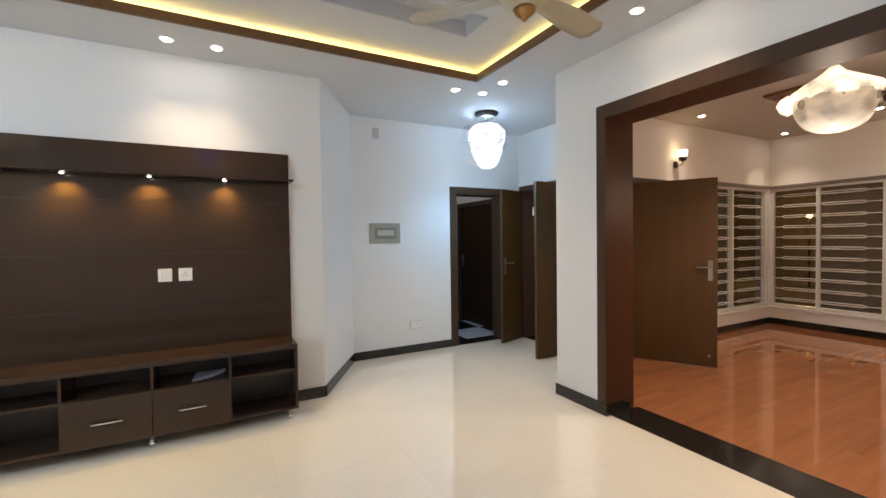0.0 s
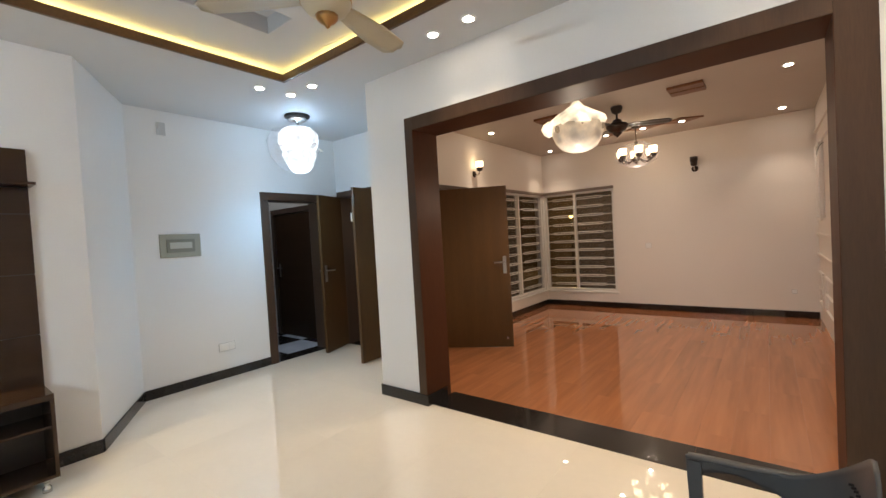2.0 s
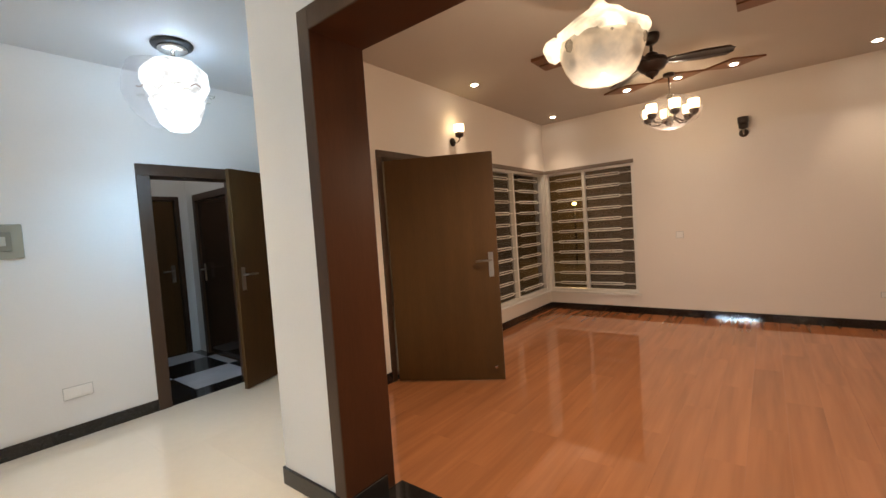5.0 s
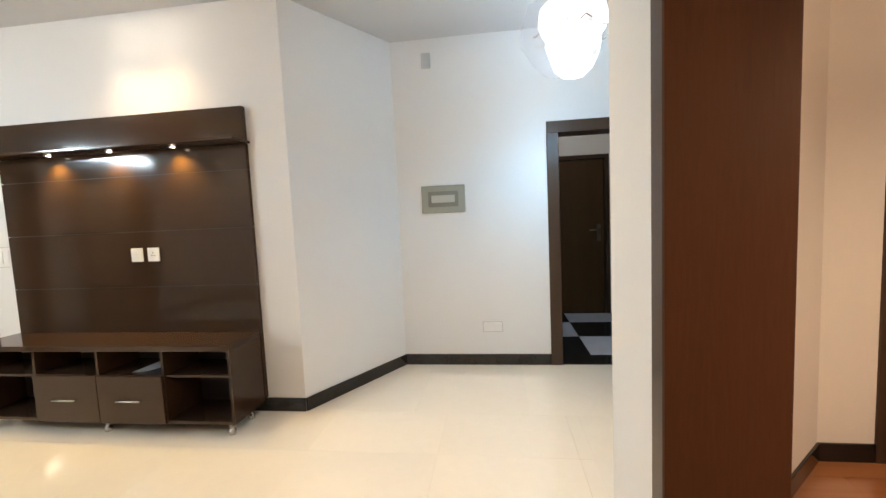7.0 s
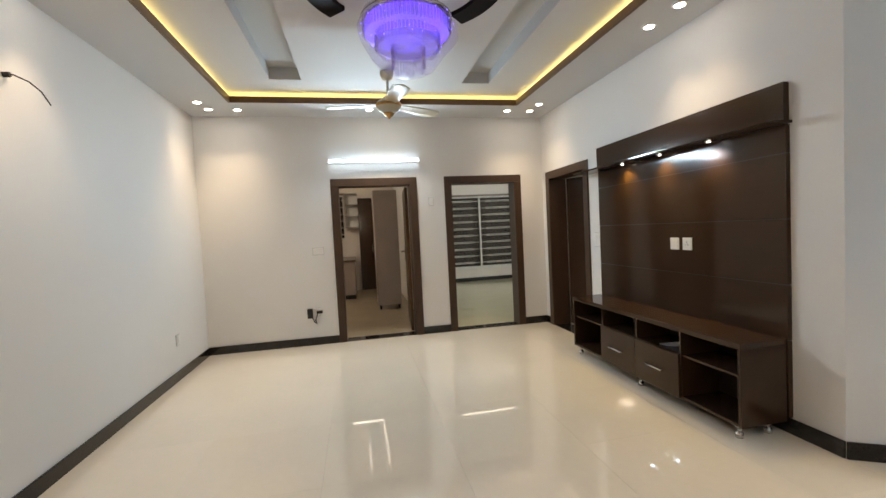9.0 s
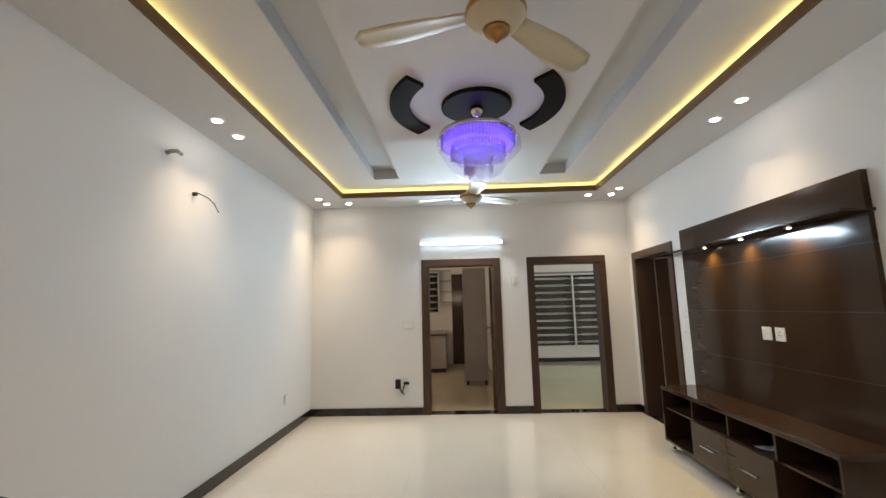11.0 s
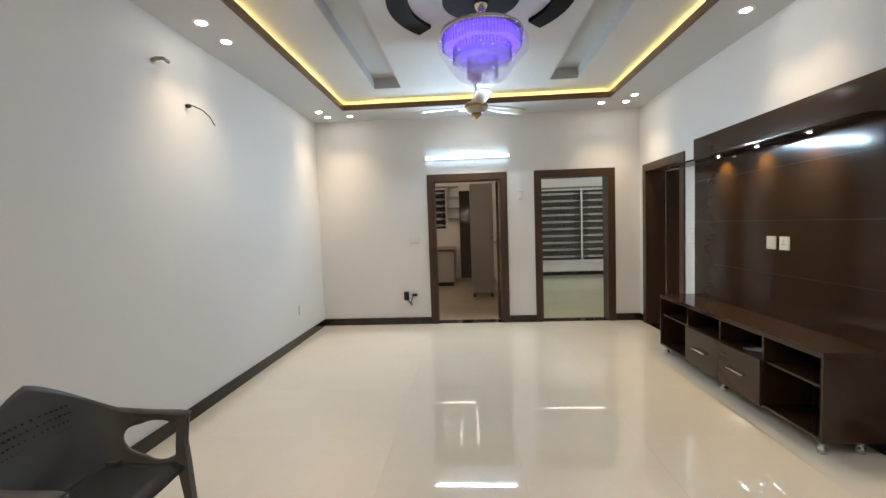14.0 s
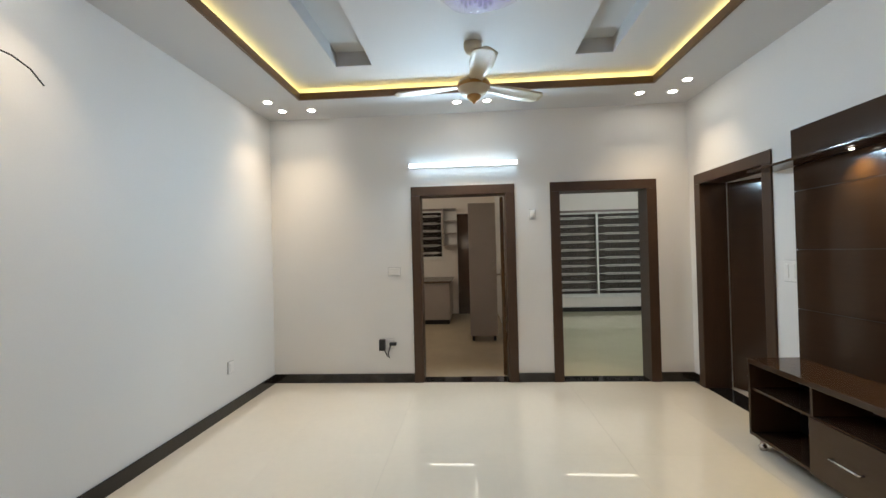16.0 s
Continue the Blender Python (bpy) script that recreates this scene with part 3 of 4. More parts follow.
# outside: dark yard and one lamp far off
structure(boxes("ground", [(8.22, 80, -60, 80, -0.35, -0.3), (-60, -8.05, -60, 80, -0.35, -0.3)], CONCRETE), "dark bare ground outside in the night", "ground")
yard = boxes("boundary_wall", [(20.0, 20.2, -6, 26, -0.3, 3.6)], CONCRETE)
structure(yard, "dark plastered boundary wall outside", "wall")
ol = thing("street_lamp", "small yellow lamp glowing in the dark outside", "lamp", pose(17.2, 6.46, -0.3))
bm = bmesh.new()
rod(bm, [(0, 0, 0), (0, 0, 2.25)], 0.035)
part("pole", bm, BLACK, ol)
bm = bmesh.new()
lathe(bm, [(0.02, 2.26), (0.07, 2.28), (0.09, 2.32), (0.07, 2.36), (0.02, 2.38)], 14)
part("lamp_head", bm, glow("sodium_lamp", (1.0, 0.75, 0.2), 9.0), ol)
bulb(17.2, 6.46, 2.25, 120, (1.0, 0.60, 0.20), 0.1)


# ---- media wall ----
PX0, PX1, PZ = -1.265, 0.757, 2.195
tv = thing("media_wall", "dark wenge media wall panel with grooves and lit ledge", "wall panel", pose(0, YN, 0))
zs = [0.105, 0.60, 0.95, 1.36, 1.765, 1.943]
for a, b in zip(zs, zs[1:]):
    boxes("panel_board", [(PX0, PX1, -0.032, 0, a + 0.003, b - 0.003)], WENGE, tv)
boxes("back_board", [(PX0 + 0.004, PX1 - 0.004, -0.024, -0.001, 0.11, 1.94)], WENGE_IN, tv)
boxes("fascia", [(PX0, PX1, -0.045, 0, 1.963, PZ)], WENGE, tv, bevel=0.003)
boxes("ledge", [(PX0 - 0.22, PX1 + 0.018, -0.20, 0, 1.943, 1.961)], WENGE, tv, bevel=0.003)
for x in (-0.74, -0.24, 0.26):
    bm = bmesh.new()
    lathe(bm, [(0.012, 1.938), (0.026, 1.938), (0.03, 1.940), (0.03, 1.943)], 16, at=(x, -0.10, 0))
    ring = part("spot_bezel", bm, CHROME, tv, "small steel spotlight")
    bm = bmesh.new()
    lathe(bm, [(0.0, 1.9345), (0.013, 1.9345), (0.013, 1.937)], 12, at=(x, -0.10, 0))
    part("lens", bm, SPOTLENS, ring)
    spot(x, YN - 0.10, 1.93, 10.0, (1.0, 0.70, 0.17), 125, 1.0, 0.012, (x, YN - 0.04, 1.0))
for x, lab in ((-0.165, "white switch plate on the dark panel"), (-0.03, "white socket plate on the dark panel")):
    sw = thing("switch_plate", lab, "switch", pose(x, YN - 0.032, 1.19))
    boxes("plate", [(-0.046, 0.046, -0.011, 0, -0.05, 0.05)], WHITE, sw, bevel=0.003)
    if x < -0.1:
        for k in range(3):
            boxes("rocker", [(-0.036 + k * 0.025, -0.014 + k * 0.025, -0.016, -0.010, -0.03, 0.03)], WHITE, sw, bevel=0.002)
    else:
        for dx, dz in ((0, 0.014), (-0.012, -0.008), (0.012, -0.008)):
            boxes("pin_hole", [(dx - 0.003, dx + 0.003, -0.0125, -0.0105, dz - 0.004, dz + 0.004)], BLACK, sw)
for z in (0.9, 1.25, 1.62):
    boxes("clip", [(PX0 - 0.006, PX0, -0.026, -0.012, z, z + 0.02)], CHROME, tv, "small bright fixing clip")

FY = 3.59                                   # console front
con = thing("media_console", "dark wenge low console with drawers and open shelves", "cabinet")
X0, X1, TZ, BZ = -1.262, 0.75, 0.612, 0.085
boxes("top", [(X0, X1, FY, YN - 0.036, TZ - 0.036, TZ)], WENGE, con, bevel=0.003)
boxes("bottom_board", [(X0 + 0.02, X1 - 0.02, FY + 0.006, YN - 0.04, BZ, BZ + 0.02)], WENGE, con)
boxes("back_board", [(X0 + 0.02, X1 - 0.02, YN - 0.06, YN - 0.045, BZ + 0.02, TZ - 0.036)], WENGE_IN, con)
DV = (-0.72, 0.262)
for x in (X0, X1 - 0.02):
    boxes("side_panel", [(x, x + 0.02, FY + 0.002, YN - 0.038, BZ, TZ - 0.036)], WENGE, con, bevel=0.002)
for x in DV:
    boxes("divider", [(x - 0.009, x + 0.009, FY + 0.004, YN - 0.06, BZ + 0.02, TZ - 0.036)], WENGE, con)
boxes("divider", [(-0.235, -0.217, FY + 0.004, YN - 0.06, 0.41, TZ - 0.036)], WENGE, con)
boxes("shelf", [(DV[0] + 0.009, DV[1] - 0.009, FY + 0.004, YN - 0.06, 0.40, 0.418)], WENGE, con)
boxes("shelf", [(X0 + 0.02, DV[0] - 0.009, FY + 0.02, YN - 0.06, 0.395, 0.411)], WENGE, con)
boxes("shelf", [(DV[1] + 0.009, X1 - 0.02, FY + 0.02, YN - 0.06, 0.395, 0.411)], WENGE, con)
for a, b in ((DV[0], -0.228), (-0.224, DV[1])):
    fr = boxes("drawer_front", [(a, b, FY - 0.016, FY + 0.002, BZ + 0.002, 0.412)], WENGE, con, bevel=0.002)
    c = (a + b) / 2
    bm = bmesh.new()
    rod(bm, [(c - 0.085, FY - 0.016, 0.25), (c - 0.085, FY - 0.04, 0.25), (c + 0.085, FY - 0.04, 0.25), (c + 0.085, FY - 0.016, 0.25)], 0.006)
    part("handle", bm, CHROME, fr, "chrome bar handle")
for x in (X0 + 0.06, -0.24, X1 - 0.06):
    for y in (FY + 0.05, YN - 0.12):
        bm = bmesh.new()
        lathe(bm, [(0.024, 0.0), (0.024, 0.03), (0.016, 0.034), (0.016, 0.066), (0.032, 0.07), (0.032, BZ)], 14, at=(x, y, 0))
        part("foot", bm, CHROME, con, "short steel foot")
bm = bmesh.new()
n = 8
grid = [[bm.verts.new((0.01 + 0.21 * i / n + 0.02 * j / n, FY + 0.03 + 0.24 * j / n, 0.424 + 0.035 * (i / n) ** 2 * (1 - j / n))) for j in range(n + 1)] for i in range(n + 1)]
for i in range(n):
    for j in range(n):
        bm.faces.new((grid[i][j], grid[i + 1][j], grid[i + 1][j + 1], grid[i][j + 1]))
bmesh.ops.solidify(bm, geom=bm.faces[:], thickness=-0.003)
tagged(part("paper_sheet", bm, PAPER), "loose white paper lying in the console's open shelf", "paper")


# ---- ceiling lights ----
def downlight(x, y, z, watts, colour, label="round recessed ceiling spotlight, lit", angle=88, group="lounge ceiling spotlights"):
    d = thing("downlight", label, "ceiling light", pose(x, y, z), group=group)
    bm = bmesh.new()
    lathe(bm, [(0.036, -0.004), (0.044, -0.008), (0.052, -0.005), (0.054, 0.0)], 24)
    part("bezel", bm, WHITE, d)
    bm = bmesh.new()
    lathe(bm, [(0.0, -0.0095), (0.034, -0.0095), (0.034, -0.0085)], 20)
    part("lens", bm, DISC, d)
    spot(x, y, z - 0.03, watts, colour, angle)


for x, y in [(0.23, -0.255), (-0.08, -0.255), (-2.14, -0.26), (-2.40, -0.235), (-2.41, 0.07), (-2.37, 1.58), (-2.37, 1.88), (-2.36, 3.36),
             (-2.36, 3.67), (-2.08, 3.67), (0.23, 3.69), (-0.09, 3.69), (2.3, 3.67), (2.6, 3.64), (2.61, 3.31), (2.65, 1.90), (2.65, 1.59),
             (2.6, 0.1), (2.6, -0.24), (2.3, -0.26)]:
    downlight(x, y, H, LOUNGE_SPOT, (1.0, 0.77, 0.52))
for x, y in [(5.60, 3.20), (7.68, 3.19), (5.62, -0.165), (7.62, -0.16), (3.6, -0.165)]:
    downlight(x, y, RH, ROOM_SPOT, WARM, "round recessed warm spotlight, lit", group="drawing room spotlights")

# wooden diamonds on the drawing room ceiling
for i, y in enumerate((0.965, 1.487, 2.03)):
    dm = thing("ceiling_diamond", "red-brown wooden diamond on the cream ceiling", "ceiling panel", pose(7.17, y, RH), group="ceiling diamonds")
    bm = bmesh.new()
    pts = [(0, -0.27), (0.16, 0), (0, 0.27), (-0.16, 0)]
    top = [bm.verts.new((x, yy, 0)) for x, yy in pts]
    bot = [bm.verts.new((x, yy, -0.018)) for x, yy in pts]
    bm.faces.new(top), bm.faces.new(bot[::-1])
    for k in range(4):
        bm.faces.new((top[k], top[(k + 1) % 4], bot[(k + 1) % 4], bot[k]))
    part("diamond_board", bm, TEAK, dm)
    downlight(7.17, y, RH - 0.018, ROOM_SPOT * 0.65, WARM, "round warm spotlight set in a wooden diamond", group="drawing room spotlights")
for y in (0.70, 2.28):
    bp = thing("ceiling_ornament", "pair of brown wooden boards on the cream ceiling", "ceiling panel", pose(5.60, y, RH), group="ceiling slat pairs")
    for dx in (-0.165, 0.015):
        boxes("slat", [(dx, dx + 0.15, -0.17, 0.17, -0.03, 0)], TEAK, bp, bevel=0.003)


# ---- ceiling fans ----
def fan(x, y, z_top, z_tip, angles, body, trimmat, blade, label, length=0.53, group="ceiling fans"):
    f = thing("ceiling_fan", label, "ceiling fan", pose(x, y, 0), group=group)
    bm = bmesh.new()
    lathe(bm, [(0.07, z_top), (0.07, z_top - 0.03), (0.055, z_top - 0.07), (0.022, z_top - 0.09)], 20)
    part("canopy", bm, body, f)
    bm = bmesh.new()
    rod(bm, [(0, 0, z_top - 0.08), (0, 0, z_tip + 0.2)], 0.013)
    part("down_rod", bm, body, f)
    bm = bmesh.new()
    lathe(bm, [(0.02, z_tip + 0.23), (0.05, z_tip + 0.21), (0.06, z_tip + 0.18), (0.115, z_tip + 0.165), (0.125, z_tip + 0.15), (0.125, z_tip + 0.115),
               (0.115, z_tip + 0.105), (0.10, z_tip + 0.08), (0.075, z_tip + 0.065), (0.05, z_tip + 0.055)], 32)
    part("motor_housing", bm, body, f)
    bm = bmesh.new()
    lathe(bm, [(0.127, z_tip + 0.148), (0.129, z_tip + 0.14), (0.129, z_tip + 0.125), (0.127, z_tip + 0.117)], 32)
    part("trim_ring", bm, trimmat, f, "antique gold ring")
    bm = bmesh.new()
    lathe(bm, [(0.058, z_tip + 0.058), (0.052, z_tip + 0.04), (0.036, z_tip + 0.024), (0.014, z_tip + 0.012), (0.012, z_tip + 0.004), (0.0, z_tip - 0.006)], 12)
    part("finial", bm, trimmat, f, "antique gold pointed finial")
    for a in angles:
        bm = bmesh.new()
        n = 12
        rows = []
        for i in range(n + 1):
            s = i / n
            r = 0.10 + s * length
            w = 0.045 + 0.046 * min(1, s * 1.8) - 0.012 * s
            if s > 0.9:
                w *= math.sqrt(max(0.05, 1 - ((s - 0.9) / 0.1) ** 2 * 0.85))
            tw = radians(-11 + 4 * s)
            zc = z_tip + 0.135 - 0.015 * s
            rows.append([[bm.verts.new((r, u * w * math.cos(tw), zc + u * w * math.sin(tw) + h + 0.008 * (1 - u * u))) for u in (-1, -0.5, 0, 0.5, 1)] for h in (0.003, -0.003)])
        for p, q in zip(rows, rows[1:]):
            for k in range(4):
                for side in (0, 1):
                    fc = bm.faces.new((p[side][k], q[side][k], q[side][k + 1], p[side][k + 1]))
                    fc.smooth = True
            for k in (0, 4):
                bm.faces.new((p[0][k], q[0][k], q[1][k], p[1][k]))
        for e_ in (rows[0], rows[-1]):
            for k in range(4):
                bm.faces.new((e_[0][k], e_[0][k + 1], e_[1][k + 1], e_[1][k]))
        bl = part("blade", bm, blade, f)
        bl.matrix_basis = Matrix.Rotation(radians(a), 4, "Z")
    return f


fan(1.599, 1.751, TRAY, 2.532, (-102, 10, 131), CREAM_FAN, GOLD, CREAM_FAN, "cream ceiling fan with gold finial, at rest")
fan(-1.43, 1.735, TRAY, 2.55, (-97, 7, 117), CREAM_FAN, GOLD, CREAM_FAN, "cream ceiling fan with three blades, at rest")
fan(5.75, 1.48, RH, 2.57, (-75, 45, 165), DARKFAN, DARKFAN, DARKFAN, "dark brown ceiling fan, at rest", 0.5)


# ---- chandeliers ----
CC = (0.115, 1.745)
rose = thing("ceiling_rose", "dark brown disc and two curved bands on the ceiling", "ceiling ornament", pose(*CC, TRAY))
bm = bmesh.new()
lathe(bm, [(0.26, -0.03), (0.275, -0.026), (0.275, 0)], 48)
part("disc", bm, ROSEWOOD, rose)
for c in (90, -90):
    bm = bmesh.new()
    n, ri, ro = 24, 0.52, 0.675
    q = []
    for i in range(n + 1):
        s = i / n
        a0 = radians(c - 42 + 84 * s)
        a1 = radians(c - 43 + 86 * s)
        q.append([bm.verts.new((r * math.cos(a), r * math.sin(a), z)) for r, a, z in ((ri, a0, 0), (ro, a1, 0), (ro, a1, -0.03), (ri, a0, -0.03))])
    for p, r in zip(q, q[1:]):
        for k in range(4):
            bm.faces.new((p[k], p[(k + 1) % 4], r[(k + 1) % 4], r[k]))
    bm.faces.new(q[0]), bm.faces.new(q[-1][::-1])
    part("curved_band", bm, ROSEWOOD, rose)

ch = thing("crystal_chandelier", "round crystal chandelier lit violet, wrapped in plastic film", "chandelier", pose(*CC, 0))
bm = bmesh.new()
lathe(bm, [(0.012, 2.90), (0.05, 2.955), (0.055, 2.982)], 20)
part("ceiling_cup", bm, CHROME, ch)
bm = bmesh.new()
rod(bm, [(0, 0, 2.93), (-0.03, -0.02, 2.78)], 0.006)
part("stem", bm, CHROME, ch)
bm = bmesh.new()
lathe(bm, [(0.05, 2.835), (0.27, 2.83), (0.295, 2.81), (0.295, 2.79), (0.05, 2.79)], 40)
part("frame_plate", bm, CHROME, ch, "mirror-bright round plate")
for r, z0, z1, k in ((0.278, 2.685, 2.79, 72), (0.205, 2.58, 2.70, 54), (0.105, 2.44, 2.64, 30)):
    bm = bmesh.new()
    for i in range(k):
        a = 2 * math.pi * i / k
        drop = (z1 - z0) * (0.92 + 0.08 * math.sin(7 * a))
        box(bm, r * math.cos(a) - 0.006, r * math.cos(a) + 0.006, r * math.sin(a) - 0.006, r * math.sin(a) + 0.006, z1 - drop, z1, turn=math.degrees(a) + 45)
    part("crystal_curtain", bm, CRYSTAL, ch, "ring of hanging crystal bars")
for r, z, hh, mm in ((0.262, 2.742, 0.036, PURPLE), (0.19, 2.63, 0.022, PURPLE_DIM)):
    bm = bmesh.new()
    lathe(bm, [(r, z - hh), (r + 0.012, z - hh), (r + 0.012, z + hh), (r, z + hh)], 40)
    part("violet_band", bm, mm, ch, "glowing violet band")
bm = bmesh.new()
for i in range(44):
    a, r, z = 2.4 * i, 0.301 if i % 2 else 0.232, (2.72 + 0.06 * ((i * 7) % 5) / 4) if i % 2 else 2.62 + 0.03 * (i % 3)
    bmesh.ops.create_icosphere(bm, subdivisions=1, radius=0.004, matrix=Matrix.Translation((r * math.cos(a), r * math.sin(a), z)))
tagged(part("led_beads", bm, PURPLE_DOT, ch, "bright violet light points"), kind="stuff")
bm = bmesh.new()
lathe(bm, [(0.10, 2.84), (0.285, 2.82), (0.305, 2.74), (0.30, 2.66), (0.25, 2.56), (0.18, 2.47), (0.11, 2.425), (0.0, 2.42)], 44, wobble=0.13)
part("plastic_film", bm, FILM, ch, "crinkled clear plastic wrapping").visible_shadow = False
for ob in ch.children:                       # the body hangs low on its stem
    if not ob.name.startswith(("ceiling_cup", "stem")):
        for v in ob.data.vertices:
            v.co.z = 2.415 + (v.co.z - 2.415) * 0.89
bulb(*CC, 2.50, 0.4, (0.30, 0.24, 1.0), 0.1)
bulb(*CC, 2.83, 1.0, (0.20, 0.12, 1.0), 0.03)

HLX, HLY = 3.015, 4.185
hl = thing("hall_ceiling_lamp", "faceted glass ceiling lamp in plastic film, glowing cool white", "ceiling lamp", pose(HLX, HLY, 0))
bm = bmesh.new()
lathe(bm, [(0.135, H), (0.14, H - 0.012), (0.132, H - 0.026), (0.10, H - 0.03)], 32)
part("ceiling_plate", bm, BLACK, hl, "black ceiling plate")
bm = bmesh.new()
lathe(bm, [(0.10, H - 0.03), (0.098, H - 0.052), (0.055, H - 0.056)], 24)
part("collar", bm, CHROME, hl, "chrome collar")
bm = bmesh.new()
rod(bm, [(0, 0, H - 0.05), (0, 0, 2.77)], 0.014)
part("stem", bm, CHROME, hl, "short chrome stem")
bm = bmesh.new()
lathe(bm, [(0.06, 2.772), (0.15, 2.765), (0.222, 2.70), (0.232, 2.63), (0.205, 2.555), (0.18, 2.52)], 11, wobble=0.10, seed=3)
for f in bm.faces:
    f.smooth = False
part("upper_shade", bm, HALLSHADE, hl)
bm = bmesh.new()
lathe(bm, [(0.165, 2.512), (0.188, 2.49), (0.17, 2.42), (0.125, 2.32), (0.075, 2.275), (0, 2.268)], 11, wobble=0.10, seed=3)
for f in bm.faces:
    f.smooth = False
part("lower_shade", bm, HALLSHADE, hl)
for k in range(14):
    bm = bmesh.new()
    an, z, tall = 2 * math.pi * k / 14 + 0.2 * math.sin(5 * k), 2.535 + 0.045 * math.sin(3.1 * k), 0.004 + 0.004 * (k % 3)
    rod(bm, [((0.243 + 0.012 * math.sin(q + k)) * math.cos(an + 0.07 * q), (0.243 + 0.012 * math.sin(q + k)) * math.sin(an + 0.07 * q), z + tall * math.sin(1.7 * q + k)) for q in range(5)], 0.0035, 5)
    part("film_fold", bm, (PALEGREY, GREYBOX, PALEGREY, TEAK)[k % 4], hl, "dark crease in the plastic film")
bm = bmesh.new()
lathe(bm, [(0.10, 2.77), (0.23, 2.73), (0.275, 2.62), (0.265, 2.50), (0.215, 2.40), (0.13, 2.31), (0, 2.29)], 16, wobble=0.16, seed=5, at=(-0.06, 0.03, 0))
part("plastic_film", bm, FILM, hl, "crinkled clear plastic wrapping").visible_shadow = False
bulb(HLX, HLY, 2.81, 7.5, (0.42, 0.70, 1.0), 0.025)
bulb(HLX, HLY, 2.02, 5.5, COOL, 0.015)
spot(HLX, HLY, 2.22, 16, COOL, 166, 0.8, 0.02)

pl = thing("drawing_room_lamp", "cloudy amber glass ceiling lamp wrapped in film, glowing warm", "ceiling lamp", pose(4.41, 1.505, 0.045))
bm = bmesh.new()
lathe(bm, [(0.10, RH - 0.045), (0.10, RH - 0.075), (0.02, RH - 0.095)], 24)
part("ceiling_plate", bm, DARKFAN, pl)
bm = bmesh.new()
rod(bm, [(0, 0, RH - 0.085), (0, 0, 2.66)], 0.012)
part("stem", bm, DARKFAN, pl)
bm = bmesh.new()
lathe(bm, [(0.03, 2.68), (0.075, 2.63), (0.16, 2.57), (0.235, 2.50), (0.25, 2.46), (0.245, 2.42)], 28, wobble=0.34, seed=9)
part("upper_glass", bm, ROOMSHADE, pl, "bright lit upper glass")
bm = bmesh.new()
lathe(bm, [(0.247, 2.44), (0.252, 2.38), (0.235, 2.32), (0.215, 2.28), (0.18, 2.235), (0.13, 2.20), (0.07, 2.18), (0, 2.175)], 30, wobble=0.12, seed=9)
part("lower_bowl", bm, BOWLSHADE, pl, "cloudy amber lower bowl")
for k in range(6):
    bm = bmesh.new()
    an = 0.5 + k * math.pi / 3
    lathe(bm, [(0, 2.435), (0.022, 2.425), (0.036, 2.40), (0.03, 2.37), (0, 2.355)], 12, wobble=0.2, seed=k, at=(0.232 * math.cos(an), 0.232 * math.sin(an), 0))
    part("bulb_cup", bm, CUPSHADE, pl, "grey lamp cup blurred behind the glass")
bm = bmesh.new()
lathe(bm, [(0.0, 2.50), (0.055, 2.46), (0.075, 2.41), (0.055, 2.36), (0.0, 2.33)], 10, wobble=0.3, at=(-0.10, 0.26, 0.02), seed=2)
part("loose_film", bm, ROOMSHADE, pl, "loose flap of plastic film")
bulb(4.41, 1.505, 1.90, 8.5, WARM, 0.015)
spot(4.41, 1.505, 2.17, 46, WARM, 170, 0.7, 0.02)

rc = thing("arm_chandelier", "bronze chandelier with upturned glass shades in film", "chandelier", pose(7.0, 1.55, 0.105))
bm = bmesh.new()
lathe(bm, [(0.06, RH - 0.105), (0.06, RH - 0.135), (0.012, RH - 0.15)], 20)
part("ceiling_plate", bm, DARKFAN, rc)
bm = bmesh.new()
lathe(bm, [(0.008, RH - 0.145), (0.008, 2.62), (0.03, 2.60), (0.012, 2.55), (0.03, 2.45), (0.045, 2.36), (0.03, 2.30), (0.0, 2.25)], 16)
part("centre_column", bm, CHROME, rc)
for i in range(6):
    a = radians(60 * i + 20)
    ca, sa = math.cos(a), math.sin(a)
    bm = bmesh.new()
    rod(bm, [(0.03 * ca, 0.03 * sa, 2.36), (0.12 * ca, 0.12 * sa, 2.30), (0.20 * ca, 0.20 * sa, 2.31), (0.235 * ca, 0.235 * sa, 2.36)], 0.009)
    arm = part("arm", bm, DARKFAN, rc)
    bm = bmesh.new()
    lathe(bm, [(0.012, 2.335), (0.045, 2.36), (0.05, 2.40)], 16, at=(0.235 * ca, 0.235 * sa, 0))
    part("cup", bm, DARKFAN, arm)
    bm = bmesh.new()
    lathe(bm, [(0.043, 2.398), (0.056, 2.43), (0.058, 2.50), (0.05, 2.498), (0.0, 2.49)], 16, at=(0.235 * ca, 0.235 * sa, 0))
    part("shade", bm, SHADE, arm, "frosted glass shade, lit")
bm = bmesh.new()
lathe(bm, [(0.10, 2.60), (0.26, 2.52), (0.31, 2.42), (0.27, 2.32), (0.12, 2.24), (0.0, 2.23)], 24, wobble=0.12)
part("plastic_film", bm, FILM, rc, "crinkled clear plastic wrapping").visible_shadow = False
bulb(7.0, 1.55, 2.28, 4, WARM, 0.015)


